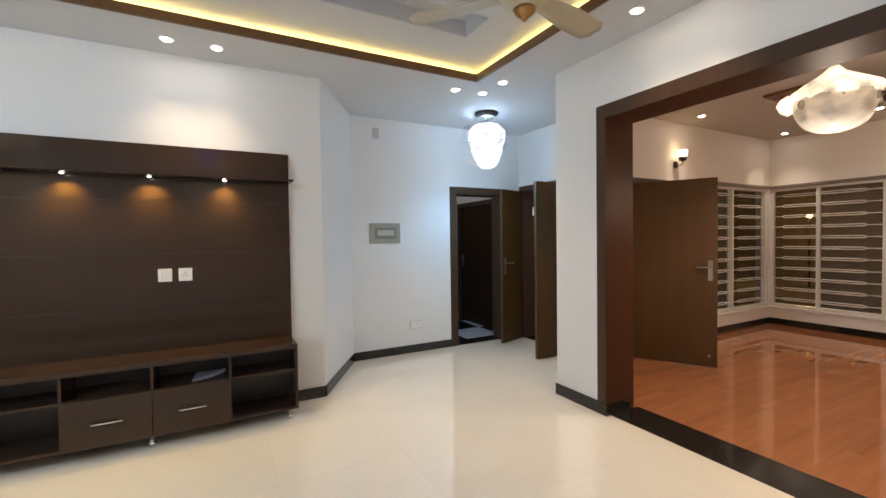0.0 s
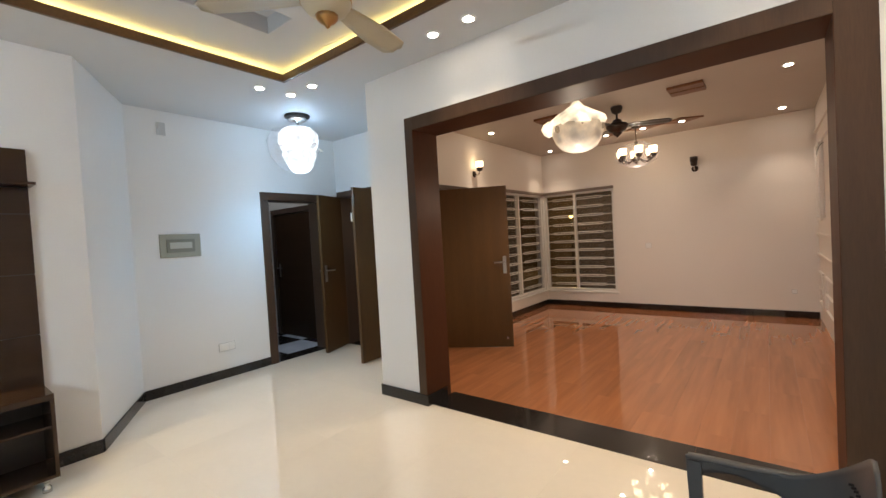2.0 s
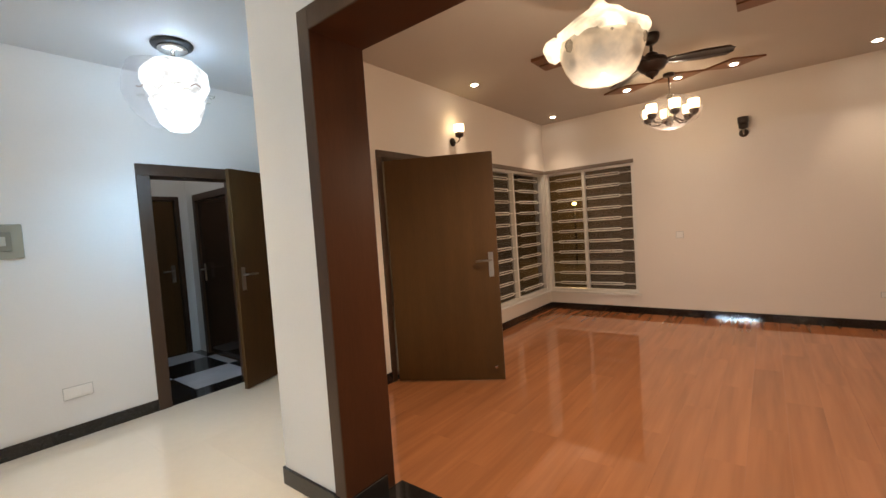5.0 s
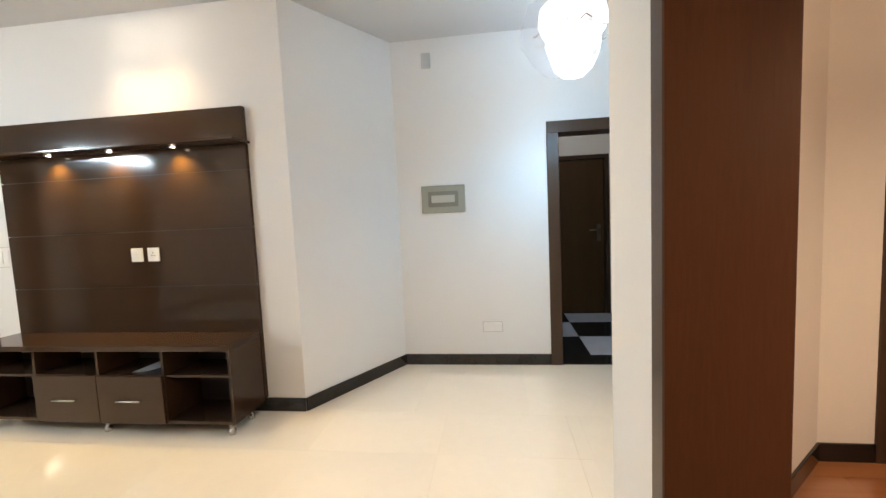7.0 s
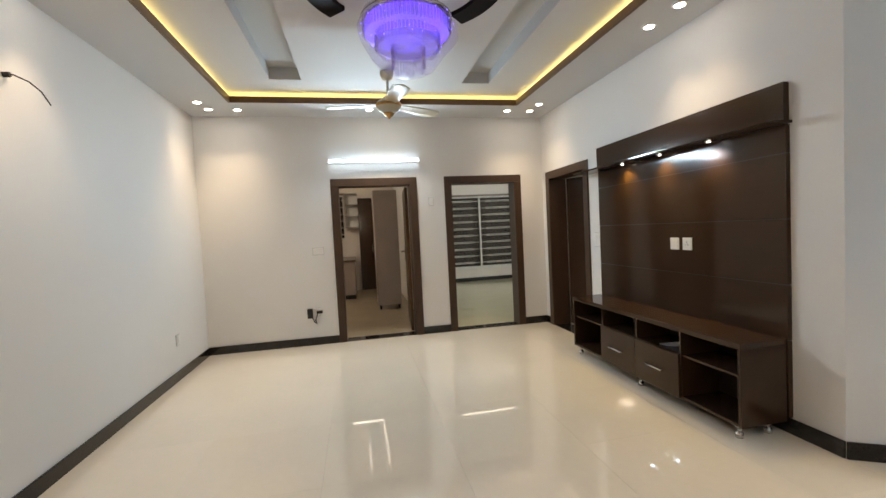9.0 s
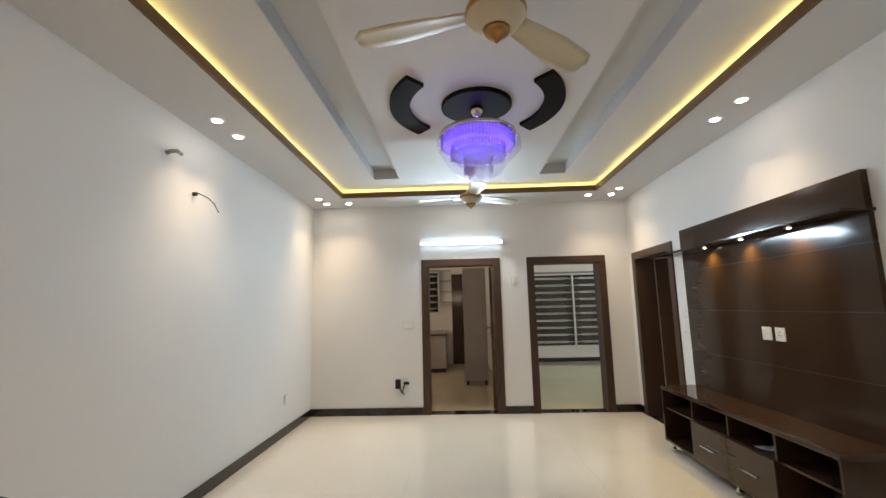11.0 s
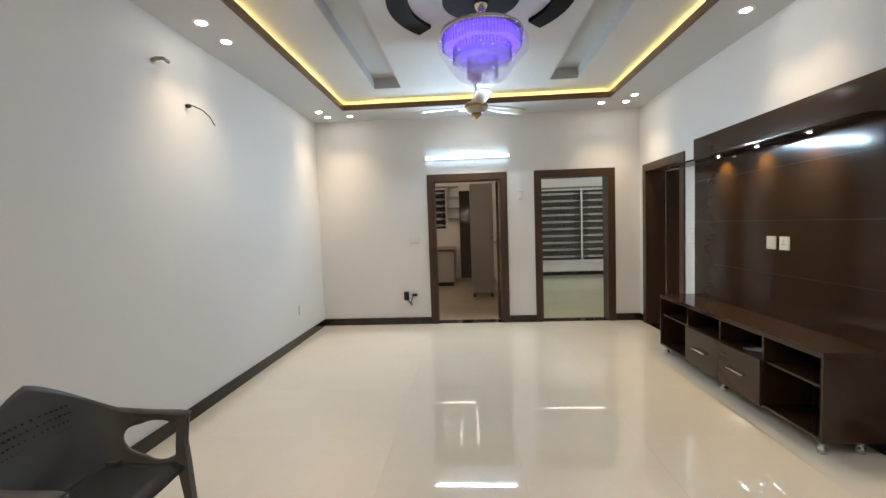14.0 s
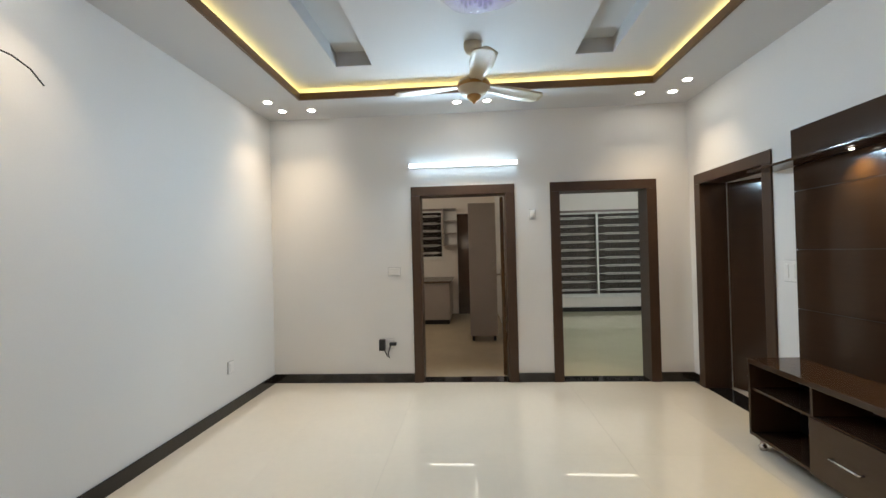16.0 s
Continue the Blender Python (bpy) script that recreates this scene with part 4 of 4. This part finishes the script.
def sconce(x, y, z, rz, lit, label):
    s = thing("wall_sconce", label, "wall lamp", pose(x, y, z, 0, 0, rz))
    bm = bmesh.new()
    lathe(bm, [(0.0, 0.0), (0.05, 0.0), (0.045, 0.012), (0.02, 0.02)], 18)
    bp = part("wall_plate", bm, DARKFAN, s)
    bp.matrix_basis = pose(0, 0, -0.08, 90, 0, 0)
    bm = bmesh.new()
    rod(bm, [(0, -0.015, -0.08), (0, -0.06, -0.10), (0, -0.10, -0.07), (0, -0.10, -0.03)], 0.009)
    part("arm", bm, CHROME, s)
    bm = bmesh.new()
    lathe(bm, [(0.012, -0.05), (0.045, -0.035), (0.05, 0.01)], 16, at=(0, -0.10, 0))
    part("cup", bm, DARKFAN, s)
    bm = bmesh.new()
    lathe(bm, [(0.044, 0.01), (0.055, 0.03), (0.058, 0.095), (0.05, 0.093), (0, 0.085)], 16, at=(0, -0.10, 0))
    part("shade", bm, SHADE if lit else WHITE if lit is None else DARKFAN, s, "frosted glass shade, lit" if lit else "unlit shade")
    return s


sconce(5.60, RN, 2.465, 0, True, "bronze wall sconce with lit frosted shade above the door")
bulb(5.60, RN - 0.10, 2.62, 0.13, (1.0, 0.74, 0.26), 0.04)
sconce(RX, 0.93, 2.40, -90, False, "dark wall sconce with unlit shade")

# ---- tube light and wall fittings ----
CONDUIT = mat("pale_grey_plastic", (0.50, 0.50, 0.49), 0.4, vary=0.03)
tl = thing("tube_light", "cool white fluorescent tube batten above the kitchen door", "tube light", pose(XE, 1.62, 2.345))
boxes("batten", [(0, 0.03, -0.60, 0.60, -0.022, 0.022)], WHITE, tl, bevel=0.004)
bm = bmesh.new()
rod(bm, [(0.066, -0.575, 0), (0.066, 0.575, 0)], 0.020, 14)
part("tube", bm, TUBE, tl)
tube_beam(XE + 0.094, 1.62, 2.345, 1.14, 0.03, 29, (0.64, 0.84, 1.0), (XE + 2, 1.62, 1.5))
for y in (-0.59, 0.575):
    boxes("end_cap", [(0.028, 0.094, y, y + 0.018, -0.03, 0.03)], WHITE, tl, bevel=0.003)


def plate_x(name, x, y, z, w, h, label, category, rockers=0, side=1, material=WHITE):
    s = thing(name, label, category, pose(x, y, z))
    a, b = (0, 0.012) if side > 0 else (-0.012, 0)
    boxes("plate", [(a, b, -w / 2, w / 2, -h / 2, h / 2)], material, s, bevel=0.003)
    # added grey rim, not a real part: draws the shade line round the plate
    boxes("back_box", [(0 if side > 0 else -0.006, 0.006 if side > 0 else 0, -w / 2 - 0.005, w / 2 + 0.005, -h / 2 - 0.005, h / 2 + 0.005)], CONDUIT, s, "grey rim added as the shade outline of the plate")
    for k in range(rockers):
        zz = -h / 2 + h * (k + 0.5) / rockers
        c, d = (0.010, 0.017) if side > 0 else (-0.017, -0.010)
        boxes("rocker", [(c, d, -w * 0.38, w * 0.38, zz - h * 0.30 / rockers, zz + h * 0.30 / rockers)], material, s, bevel=0.002)
    return s


def plate_y(name, x, y, z, w, h, label, category, rockers=0, side=-1, material=WHITE, split=1):
    s = thing(name, label, category, pose(x, y, z))
    a, b = (0, 0.012) if side > 0 else (-0.012, 0)
    boxes("plate", [(-w / 2, w / 2, a, b, -h / 2, h / 2)], material, s, bevel=0.003)
    # same added grey rim, painting the plate's shadow outline on the wall
    boxes("back_box", [(-w / 2 - 0.005, w / 2 + 0.005, 0 if side > 0 else -0.006, 0.006 if side > 0 else 0, -h / 2 - 0.005, h / 2 + 0.005)], CONDUIT, s, "grey rim added as the shade outline of the plate")
    for k in range(rockers):
        xx = -w / 2 + w * (k + 0.5) / rockers
        c, d = (0.010, 0.017) if side > 0 else (-0.017, -0.010)
        boxes("rocker", [(xx - w * 0.30 / rockers, xx + w * 0.30 / rockers, c, d, -h * 0.33, h * 0.33)], material, s, bevel=0.002)
    return s


plate_x("switch_plate", XE, 0.845, 1.208, 0.13, 0.085, "white double switch plate beside the kitchen door", "switch", 3)
plate_x("doorbell_chime", XE, 2.35, 1.79, 0.06, 0.10, "small white chime box between the doorways", "chime", 1)
so = plate_x("wall_socket", XE, 0.745, 0.43, 0.15, 0.10, "white wall socket with a black adaptor and cord plugged in", "socket")
boxes("adaptor", [(0.012, 0.07, -0.075, -0.01, -0.07, 0.05)], BLACK, so, "black plugged-in adaptor", bevel=0.006)
boxes("plug", [(0.012, 0.05, 0.035, 0.11, -0.02, 0.015)], BLACK, so, "black plug", bevel=0.005)
bm = bmesh.new()
rod(bm, [(0.05, -0.02, -0.06), (0.055, 0.01, -0.12), (0.05, 0.035, -0.15), (0.045, 0.02, -0.10), (0.05, 0.05, -0.01)], 0.007)
part("cord", bm, BLACK, so)
plate_y("wall_socket", -1.86, YS, 0.41, 0.08, 0.10, "small white wall socket low on the wall", "socket", 1, 1)
plate_y("switch_plate", -1.352, YN, 1.207, 0.12, 0.15, "white switch plate between door and media panel", "switch", 2, -1)
plate_y("wall_socket", 2.403, HY, 0.353, 0.17, 0.085, "white double wall socket low on the hall wall", "socket", 2, -1)
plate_y("intercom_box", 1.90, HY, 2.73, 0.07, 0.12, "small pale grey sensor box high on the hall wall", "sensor", 1, -1, material=CONDUIT)
plate_x("switch_plate", RX, 1.66, 1.11, 0.08, 0.08, "small cream switch plate on the drawing room wall", "switch", 1, -1)
plate_x("wall_socket", RX, -0.24, 0.38, 0.05, 0.05, "small cream socket on the drawing room wall", "socket", 0, -1)
db = thing("distribution_board", "grey steel electrical distribution box on the hall wall", "fuse box", pose(2.003, HY, 1.522))
boxes("body", [(-0.195, 0.195, -0.018, 0, -0.122, 0.122)], GREYBOX, db, bevel=0.006)
boxes("recess", [(-0.135, 0.135, -0.026, -0.017, -0.068, 0.068)], GREYBOX_D, db, bevel=0.004)
boxes("window_strip", [(-0.105, 0.105, -0.031, -0.025, -0.03, 0.035)], PALEGREY, db, "pale breaker window", bevel=0.003)

for nm, lab, pts in (("cable_stub", "short bent cable stub coming out of the wall", [(0.39, YS, 2.60), (0.385, YS + 0.03, 2.615), (0.36, YS + 0.06, 2.625), (0.315, YS + 0.065, 2.615)]),
                     ("loose_cable", "thin dark cable curving out of the wall", [(0.06, YS, 2.385), (0.05, YS + 0.04, 2.39), (-0.02, YS + 0.07, 2.375), (-0.09, YS + 0.085, 2.34), (-0.15, YS + 0.09, 2.28)])):
    bm = bmesh.new()
    rod(bm, pts, 0.015 if nm == "cable_stub" else 0.004)
    if nm == "loose_cable":
        rod(bm, [(0.06, YS, 2.385), (0.055, YS + 0.03, 2.388)], 0.016)
    tagged(part(nm, bm, GREYBOX if nm == "cable_stub" else BLACK), lab, "cable")

# wall moulding in the drawing room
mo = thing("panel_moulding", "cream raised moulding frames on the drawing room wall", "moulding", kind="structure")
w, dp = 0.035, 0.026
for z in (0.92, 1.20, 2.60):
    boxes("moulding_rail", [(JX + 0.01, RX, YS, YS + dp, z - w / 2, z + w / 2)], ROOM_PAINT, mo, bevel=0.007)
for a, b in ((3.45, 5.2), (5.45, 7.15), (7.45, 7.92)):
    for z0, z1 in ((0.25, 0.70), (1.385, 2.40)):
        for q in ((a, b, YS, YS + dp, z0, z0 + w), (a, b, YS, YS + dp, z1 - w, z1), (a, a + w, YS, YS + dp, z0 + w, z1 - w), (b - w, b, YS, YS + dp, z0 + w, z1 - w)):
            boxes("moulding_strip", [q], ROOM_PAINT, mo, bevel=0.006)
    boxes("moulding_strip", [(a + w, b - w, YS, YS + dp, 0.46, 0.49)], ROOM_PAINT, mo, bevel=0.006)
bm = bmesh.new()
rod(bm, [(7.06, YS, 2.33), (7.05, YS + 0.04, 2.30), (7.0, YS + 0.07, 2.22), (6.9, YS + 0.08, 2.17)], 0.005)
tagged(part("loose_cable", bm, GREYBOX_D), "thin grey cable curling out of the moulded wall", "cable")

# ---- back rooms ----
tc = thing("tall_cabinet", "tall taupe laminate kitchen cabinet on short feet", "cabinet", pose(-4.8, 1.87, 0))
boxes("body", [(-0.6, -0.02, -0.215, 0.215, 0.08, 2.18)], TAUPE, tc, bevel=0.003)
dr = boxes("door", [(-0.018, 0, -0.213, 0.213, 0.085, 2.175)], TAUPE, tc, bevel=0.002)
for z in (1.12, 1.24):
    boxes("handle", [(0, 0.02, 0.165, 0.185, z, z + 0.05)], CHROME, dr, "small dark knob", bevel=0.004)
for y in (-0.17, 0.17):
    for x in (-0.55, -0.06):
        bm = bmesh.new()
        lathe(bm, [(0.022, 0), (0.018, 0.08)], 12, at=(x, y, 0))
        part("foot", bm, BLACK, tc)
cb = thing("kitchen_base_unit", "taupe kitchen base unit with dark plinth", "cabinet", pose(-6.36, 0, 0))
boxes("body", [(-1.46, -0.02, KY0 + 0.02, 1.26, 0.09, 0.81)], TAUPE, cb)
for a in (-0.56, 0.05, 0.66):
    boxes("door", [(-0.018, 0, a, a + 0.59, 0.10, 0.805)], TAUPE, cb, bevel=0.002)
boxes("plinth", [(-1.44, -0.06, KY0 + 0.02, 1.24, 0, 0.088)], BLACK, cb)
ct = boxes("kitchen_worktop", [(-7.84, -6.33, KY0 + 0.02, 1.285, 0.812, 0.853)], mat("brown_worktop", (0.10, 0.065, 0.04), 0.2), bevel=0.006)
tagged(ct, "brown kitchen worktop on taupe units", "worktop")
ws = thing("wall_shelf_unit", "pale open corner shelf unit on the kitchen wall", "shelf", pose(KX, 1.23, 0))
for z in (1.57, 1.84, 2.12, 2.39):
    boxes("shelf", [(0, 0.28, -0.15, 0.15, z, z + 0.02)], TAUPE, ws)
boxes("side_panel", [(0, 0.28, -0.168, -0.15, 1.57, 2.41)], TAUPE, ws)
boxes("back_panel", [(0.001, 0.012, -0.15, 0.15, 1.59, 2.39)], WHITE, ws)
kd = thing("door_8", "dark brown closed door at the back of the kitchen", "door", pose(KX, 1.55, 0), kind="structure")
boxes("door_panel", [(0, 0.04, -0.16, 0.22, 0, 2.3)], WENGE, kd, bevel=0.003)
boxes("handle", [(0.04, 0.07, 0.15, 0.17, 0.95, 1.15)], CHROME, kd)
BACKSTRIP = glow("warm_white_ceiling_strip", (1.0, 0.92, 0.74), 2.2)
for lab, rows, x, y in (("warm white ceiling light strip in the kitchen", ((-6.70, -6.66, 0.76, 1.70), (-6.66, -4.8, 1.68, 1.70), (-5.7, -4.7, 1.345, 1.36)), -5.2, 0.9),
                        ("white ceiling light strip in the bedroom", ((-6.36, -6.32, 3.3, 4.7),), -6.4, 4.3)):
    st = thing("ceiling_light_strip", lab, "light strip")
    for q in rows:
        boxes("strip_length", [(*q, 2.872, 2.899)], BACKSTRIP, st, bevel=0.004)
bulb(-5.2, 0.2, 2.6, 22, (1.0, 0.86, 0.68), 0.1)
bulb(-4.2, 5.9, 2.7, 52, (0.90, 0.97, 1.0), 0.1)
bulb(-0.6, 5.3, 2.6, 6, (1.0, 0.85, 0.7), 0.15)
bulb(3.2, 6.0, 2.7, 2.2, (0.95, 0.97, 1.0), 0.15)
bulb(5.6, 5.6, 2.7, 16.0, (1.0, 0.72, 0.40), 0.15)


# ---- chair ----
def armchair(m):
    """A moulded plastic tub armchair that faces +y at its local origin on the floor."""
    c = thing("plastic_armchair", "dark grey moulded plastic armchair with a peaked perforated back", "chair", m)

    def plan(s):
        """The line of the tub seen from above: from one arm's front (-1) round the back (0) to the other (1)."""
        q = abs(s)
        if q < 0.5:
            an = math.pi / 2 * q / 0.5
            x, y = 0.265 * math.sin(an) ** 0.8, -0.25 * math.cos(an) ** 0.7
        else:
            x, y = 0.265 + 0.012 * (q - 0.5), (q - 0.5) / 0.5 * 0.22
        return (x if s >= 0 else -x), y

    def top(s):
        q = abs(s)
        return 0.655 + 0.145 * max(0.0, 1 - q / 0.5) ** 1.45 - 0.01 * max(0.0, q - 0.4) / 0.6
    n, k = 96, 24

    def skin(s, v):
        x, y = plan(s)
        z = 0.40 + v * (top(s) - 0.40)
        flare = 1 + 0.10 * (z - 0.40) / 0.3
        return x * flare, y * flare - (0.06 * v if abs(s) < 0.5 else 0.06 * v * max(0, 1 - (abs(s) - 0.5) * 3)), z

    def depth(s, v):
        """Under 1 inside the oval hole below the arm."""
        return math.hypot((abs(s) - 0.67) / 0.27, (v - 0.46) / 0.39)
    bm = bmesh.new()
    gr = [[bm.verts.new(skin(2 * i / n - 1, j / k)) for j in range(k + 1)] for i in range(n + 1)]
    rim = set()
    for i in range(n):
        for j in range(k):
            ring = (i, j), (i + 1, j), (i + 1, j + 1), (i, j + 1)
            if depth(2 * (i + 0.5) / n - 1, (j + 0.5) / k) < 1:
                rim.update(ring)
            else:
                bm.faces.new([gr[a][b] for a, b in ring]).smooth = True
    for i, j in rim:
        s, v = 2 * i / n - 1, j / k
        d = max(depth(s, v), 0.05)
        gr[i][j].co = skin(math.copysign(0.67 + (abs(s) - 0.67) / d, s), 0.46 + (v - 0.46) / d)
    bmesh.ops.delete(bm, geom=[v for v in bm.verts if not v.link_faces], context="VERTS")
    bmesh.ops.solidify(bm, geom=bm.faces[:], thickness=0.009)
    bk = part("tub_back", bm, CHAIR, c)
    bm = bmesh.new()
    g2 = [[bm.verts.new((0.25 * (2 * i / 14 - 1), -0.22 + 0.45 * j / 14, 0.425 - 0.02 * math.sin(math.pi * j / 14) - 0.012 * (1 - (2 * i / 14 - 1) ** 2) - (0.04 * max(0, j / 14 - 0.86) / 0.14)))
           for j in range(15)] for i in range(15)]
    for i in range(14):
        for j in range(14):
            bm.faces.new((g2[i][j], g2[i + 1][j], g2[i + 1][j + 1], g2[i][j + 1])).smooth = True
    bmesh.ops.solidify(bm, geom=bm.faces[:], thickness=0.012)
    part("seat", bm, CHAIR, c)
    for s in (-1, 1):
        bm = bmesh.new()
        prev = None
        for y, z, w in ((-0.20, 0.660, 0.008), (-0.10, 0.656, 0.016), (0.0, 0.652, 0.020), (0.16, 0.650, 0.024), (0.228, 0.646, 0.022)):
            ring = [bm.verts.new((s * 0.292 + aa * w, y, z + bb)) for aa, bb in ((-1, -0.002), (-0.5, 0.005), (0.5, 0.005), (1, -0.004), (0.9, -0.022), (-0.8, -0.010))]
            if prev:
                for q in range(6):
                    bm.faces.new((prev[q], prev[(q + 1) % 6], ring[(q + 1) % 6], ring[q])).smooth = True
            else:
                bm.faces.new(ring)
            prev = ring
        bm.faces.new(prev[::-1])
        part("armrest", bm, CHAIR, c)
        for nm, rows in (("front_leg", ((0.205, 0.635, 0.030), (0.205, 0.50, 0.034), (0.21, 0.40, 0.045), (0.23, 0.2, 0.030), (0.25, 0.0, 0.022))),
                         ("rear_leg", ((-0.15, 0.44, 0.05), (-0.19, 0.3, 0.035), (-0.26, 0.0, 0.022)))):
            bm = bmesh.new()
            prev = None
            for y, z, w in rows:
                xx = s * ((0.272 + 0.02 * (0.45 - min(z, 0.45))) if nm == "front_leg" else (0.215 + 0.10 * (0.44 - z)))
                if z > 0.5 and nm == "front_leg":
                    xx = s * 0.287
                ring = [bm.verts.new((xx + aa * 0.016, y + bb * w, z)) for aa, bb in ((-1, -1), (1, -1), (1, 0.5), (-1, 0.5))]
                if prev:
                    for q in range(4):
                        bm.faces.new((prev[q], prev[(q + 1) % 4], ring[(q + 1) % 4], ring[q]))
                else:
                    bm.faces.new(ring)
                prev = ring
            bm.faces.new(prev[::-1])
            part(nm, bm, CHAIR, c)
    bm = bmesh.new()
    for i in range(13):
        for j in range(4):
            s = -0.13 + 0.26 * (i + 0.5 * (j % 2)) / 13
            x, y = plan(s)
            z = 0.655 + 0.02 * j
            fl = 1 + 0.10 * (z - 0.40) / 0.3
            box(bm, x * fl - 0.002, x * fl + 0.002, y * fl - 0.068, y * fl - 0.030, z - 0.002, z + 0.002)
    tagged(part("perforation", bm, BLACK, bk, "small pierced holes"), kind="stuff")
    # drawn in to the squat build of this chair
    for ob in c.children_recursive:
        for v in ob.data.vertices:
            x, y, z = v.co
            v.co = (x * 1.02, 0.228 + (y - 0.228) * 0.8, (z * 0.84 if z < 0.655 else 0.55 + (z - 0.655) * 1.5) * 1.08)
    return c


armchair(pose(1.69, 0.07, 0, 0, 0, 0))

# ---- floors, piece by piece ----
def paved(name, label, x0, x1, y0, y1, sx, sy, joint, material, under, z=0.0, piece="tile", stagger=0.0, starts=None, category="floor", depth=0.012):
    fl = boxes(name, [(x0, x1, y0, y1, z - 0.05, z - 0.005)], under)
    structure(fl, label, category)
    cache = {}
    j = 0
    y = y0
    while y < y1 - 0.001:
        yb = min(y + sy, y1)
        x = x0 - (stagger * j % sx if stagger else 0)
        while x < x1 - 0.001:
            a, b = max(x, starts(y) if starts else x0), min(x + sx, x1)
            x += sx
            if b - a < 0.01:
                continue
            w, h = round(b - a - joint * 0.6, 4), round(yb - y - joint, 4)
            if (w, h) not in cache:
                bm = bmesh.new()
                box(bm, -w / 2, w / 2, -h / 2, h / 2, -depth, 0)
                me = bpy.data.meshes.new(piece)
                bm.to_mesh(me)
                bm.free()
                me.materials.append(material)
                cache[(w, h)] = me
            ob = new(piece, cache[(w, h)])
            ob.parent = fl
            ob.location = ((a + b) / 2, (y + yb) / 2, z)
        y = yb
        j += 1
    return fl


paved("floor", "polished cream floor tiles with a mirror shine", XE, XW + 0.04, YS, YN, 0.8, 0.8, 0.0007, TILE, GROUT)
paved("floor_hall", "polished cream hall floor tiles", 1.05, HX, YN, HY, 0.8, 0.8, 0.0007, TILE, GROUT)
bm = bmesh.new()
prism(bm, [(XW + 0.04, CY), (JX - 0.05, CY), (HX, RN + 0.2), (HX, YN), (XW + 0.04, YN)], -0.05, 0.0)
structure(part("floor_hall_south", bm, TILE), "polished cream floor beside the column", "floor")
sill = structure(boxes("threshold", [(XW + 0.04, JX + 0.08, OP[0], OP[1], -0.05, -0.004)], GRANITE), "black granite threshold strip", "threshold")
for a, b in ((OP[0], 0.44), (0.44, 1.62), (1.62, OP[1])):
    boxes("slab", [(XW + 0.0405, JX + 0.0795, a + 0.0008, b - 0.0008, -0.03, 0.003)], GRANITE, sill, bevel=0.0015)
structure(boxes("threshold_kitchen", [(XE - 0.2, XE, D1[0], D1[1], -0.05, 0.003)], GRANITE), "dark granite door sill", "threshold")
structure(boxes("threshold_bedroom", [(XE - 0.2, XE, D2[0], D2[1], -0.05, 0.003)], GRANITE), "dark granite door sill", "threshold")
structure(boxes("threshold_store", [(D3[0], D3[1], YN, YN + 0.22, -0.05, 0.003)], GRANITE), "dark granite door sill", "threshold")
structure(boxes("threshold_lobby", [(HD[0], HD[1], HY, HY + 0.2, -0.05, 0.003)], GRANITE), "dark granite door sill", "threshold")
structure(boxes("threshold_entrance", [(HX, HX + 0.2, ED[0], ED[1], -0.05, 0.003)], GRANITE), "dark granite entrance sill", "threshold")
structure(boxes("floor_kitchen", [(KX, XE - 0.2, KY0, KY1, -0.05, 0)], BEIGE), "shiny beige kitchen floor", "floor")
structure(boxes("floor_bedroom", [(KX, XE - 0.2, KY1 + 0.12, 6.4, -0.05, 0)], mat("pale_polished_tile", (0.66, 0.61, 0.42), 0.03, vary=0.03)), "pale polished bedroom floor", "floor")
structure(boxes("floor_store", [(XE, 0.7, YN + 0.22, 6.4, -0.05, 0)], TILE), "cream tiled store floor", "floor")
structure(boxes("floor_porch", [(HX + 0.2, 7.2, RN + 0.2, 9.0, -0.05, -0.01)], CONCRETE), "dark porch floor", "floor")
lob = structure(boxes("floor_lobby", [(2.5, 4.0, HY + 0.2, 6.80, -0.05, -0.003)], CHECK_B), "black and white chequered lobby floor", "floor")
xs, ys = (2.5, 2.725, 3.31, 3.895, 4.0), (5.128, 5.185, 5.77, 6.355, 6.80)
for i in range(4):
    for j in range(4):
        boxes("tile", [(xs[i] + 0.001, xs[i + 1] - 0.001, ys[j] + 0.001, ys[j + 1] - 0.001, -0.003, 0.0)], CHECK_B if (i + j) % 2 == 0 or j == 0 else CHECK_W, lob)
paved("floor_drawing", "glossy red-brown laminate plank floor", JX, RX, YS, RN, 1.22, 0.196, 0.0005, PLANK, SUB, piece="plank", stagger=0.53,
      starts=lambda y: JX + max(0.0, (y - 2.70) / 0.946 - 0.01))
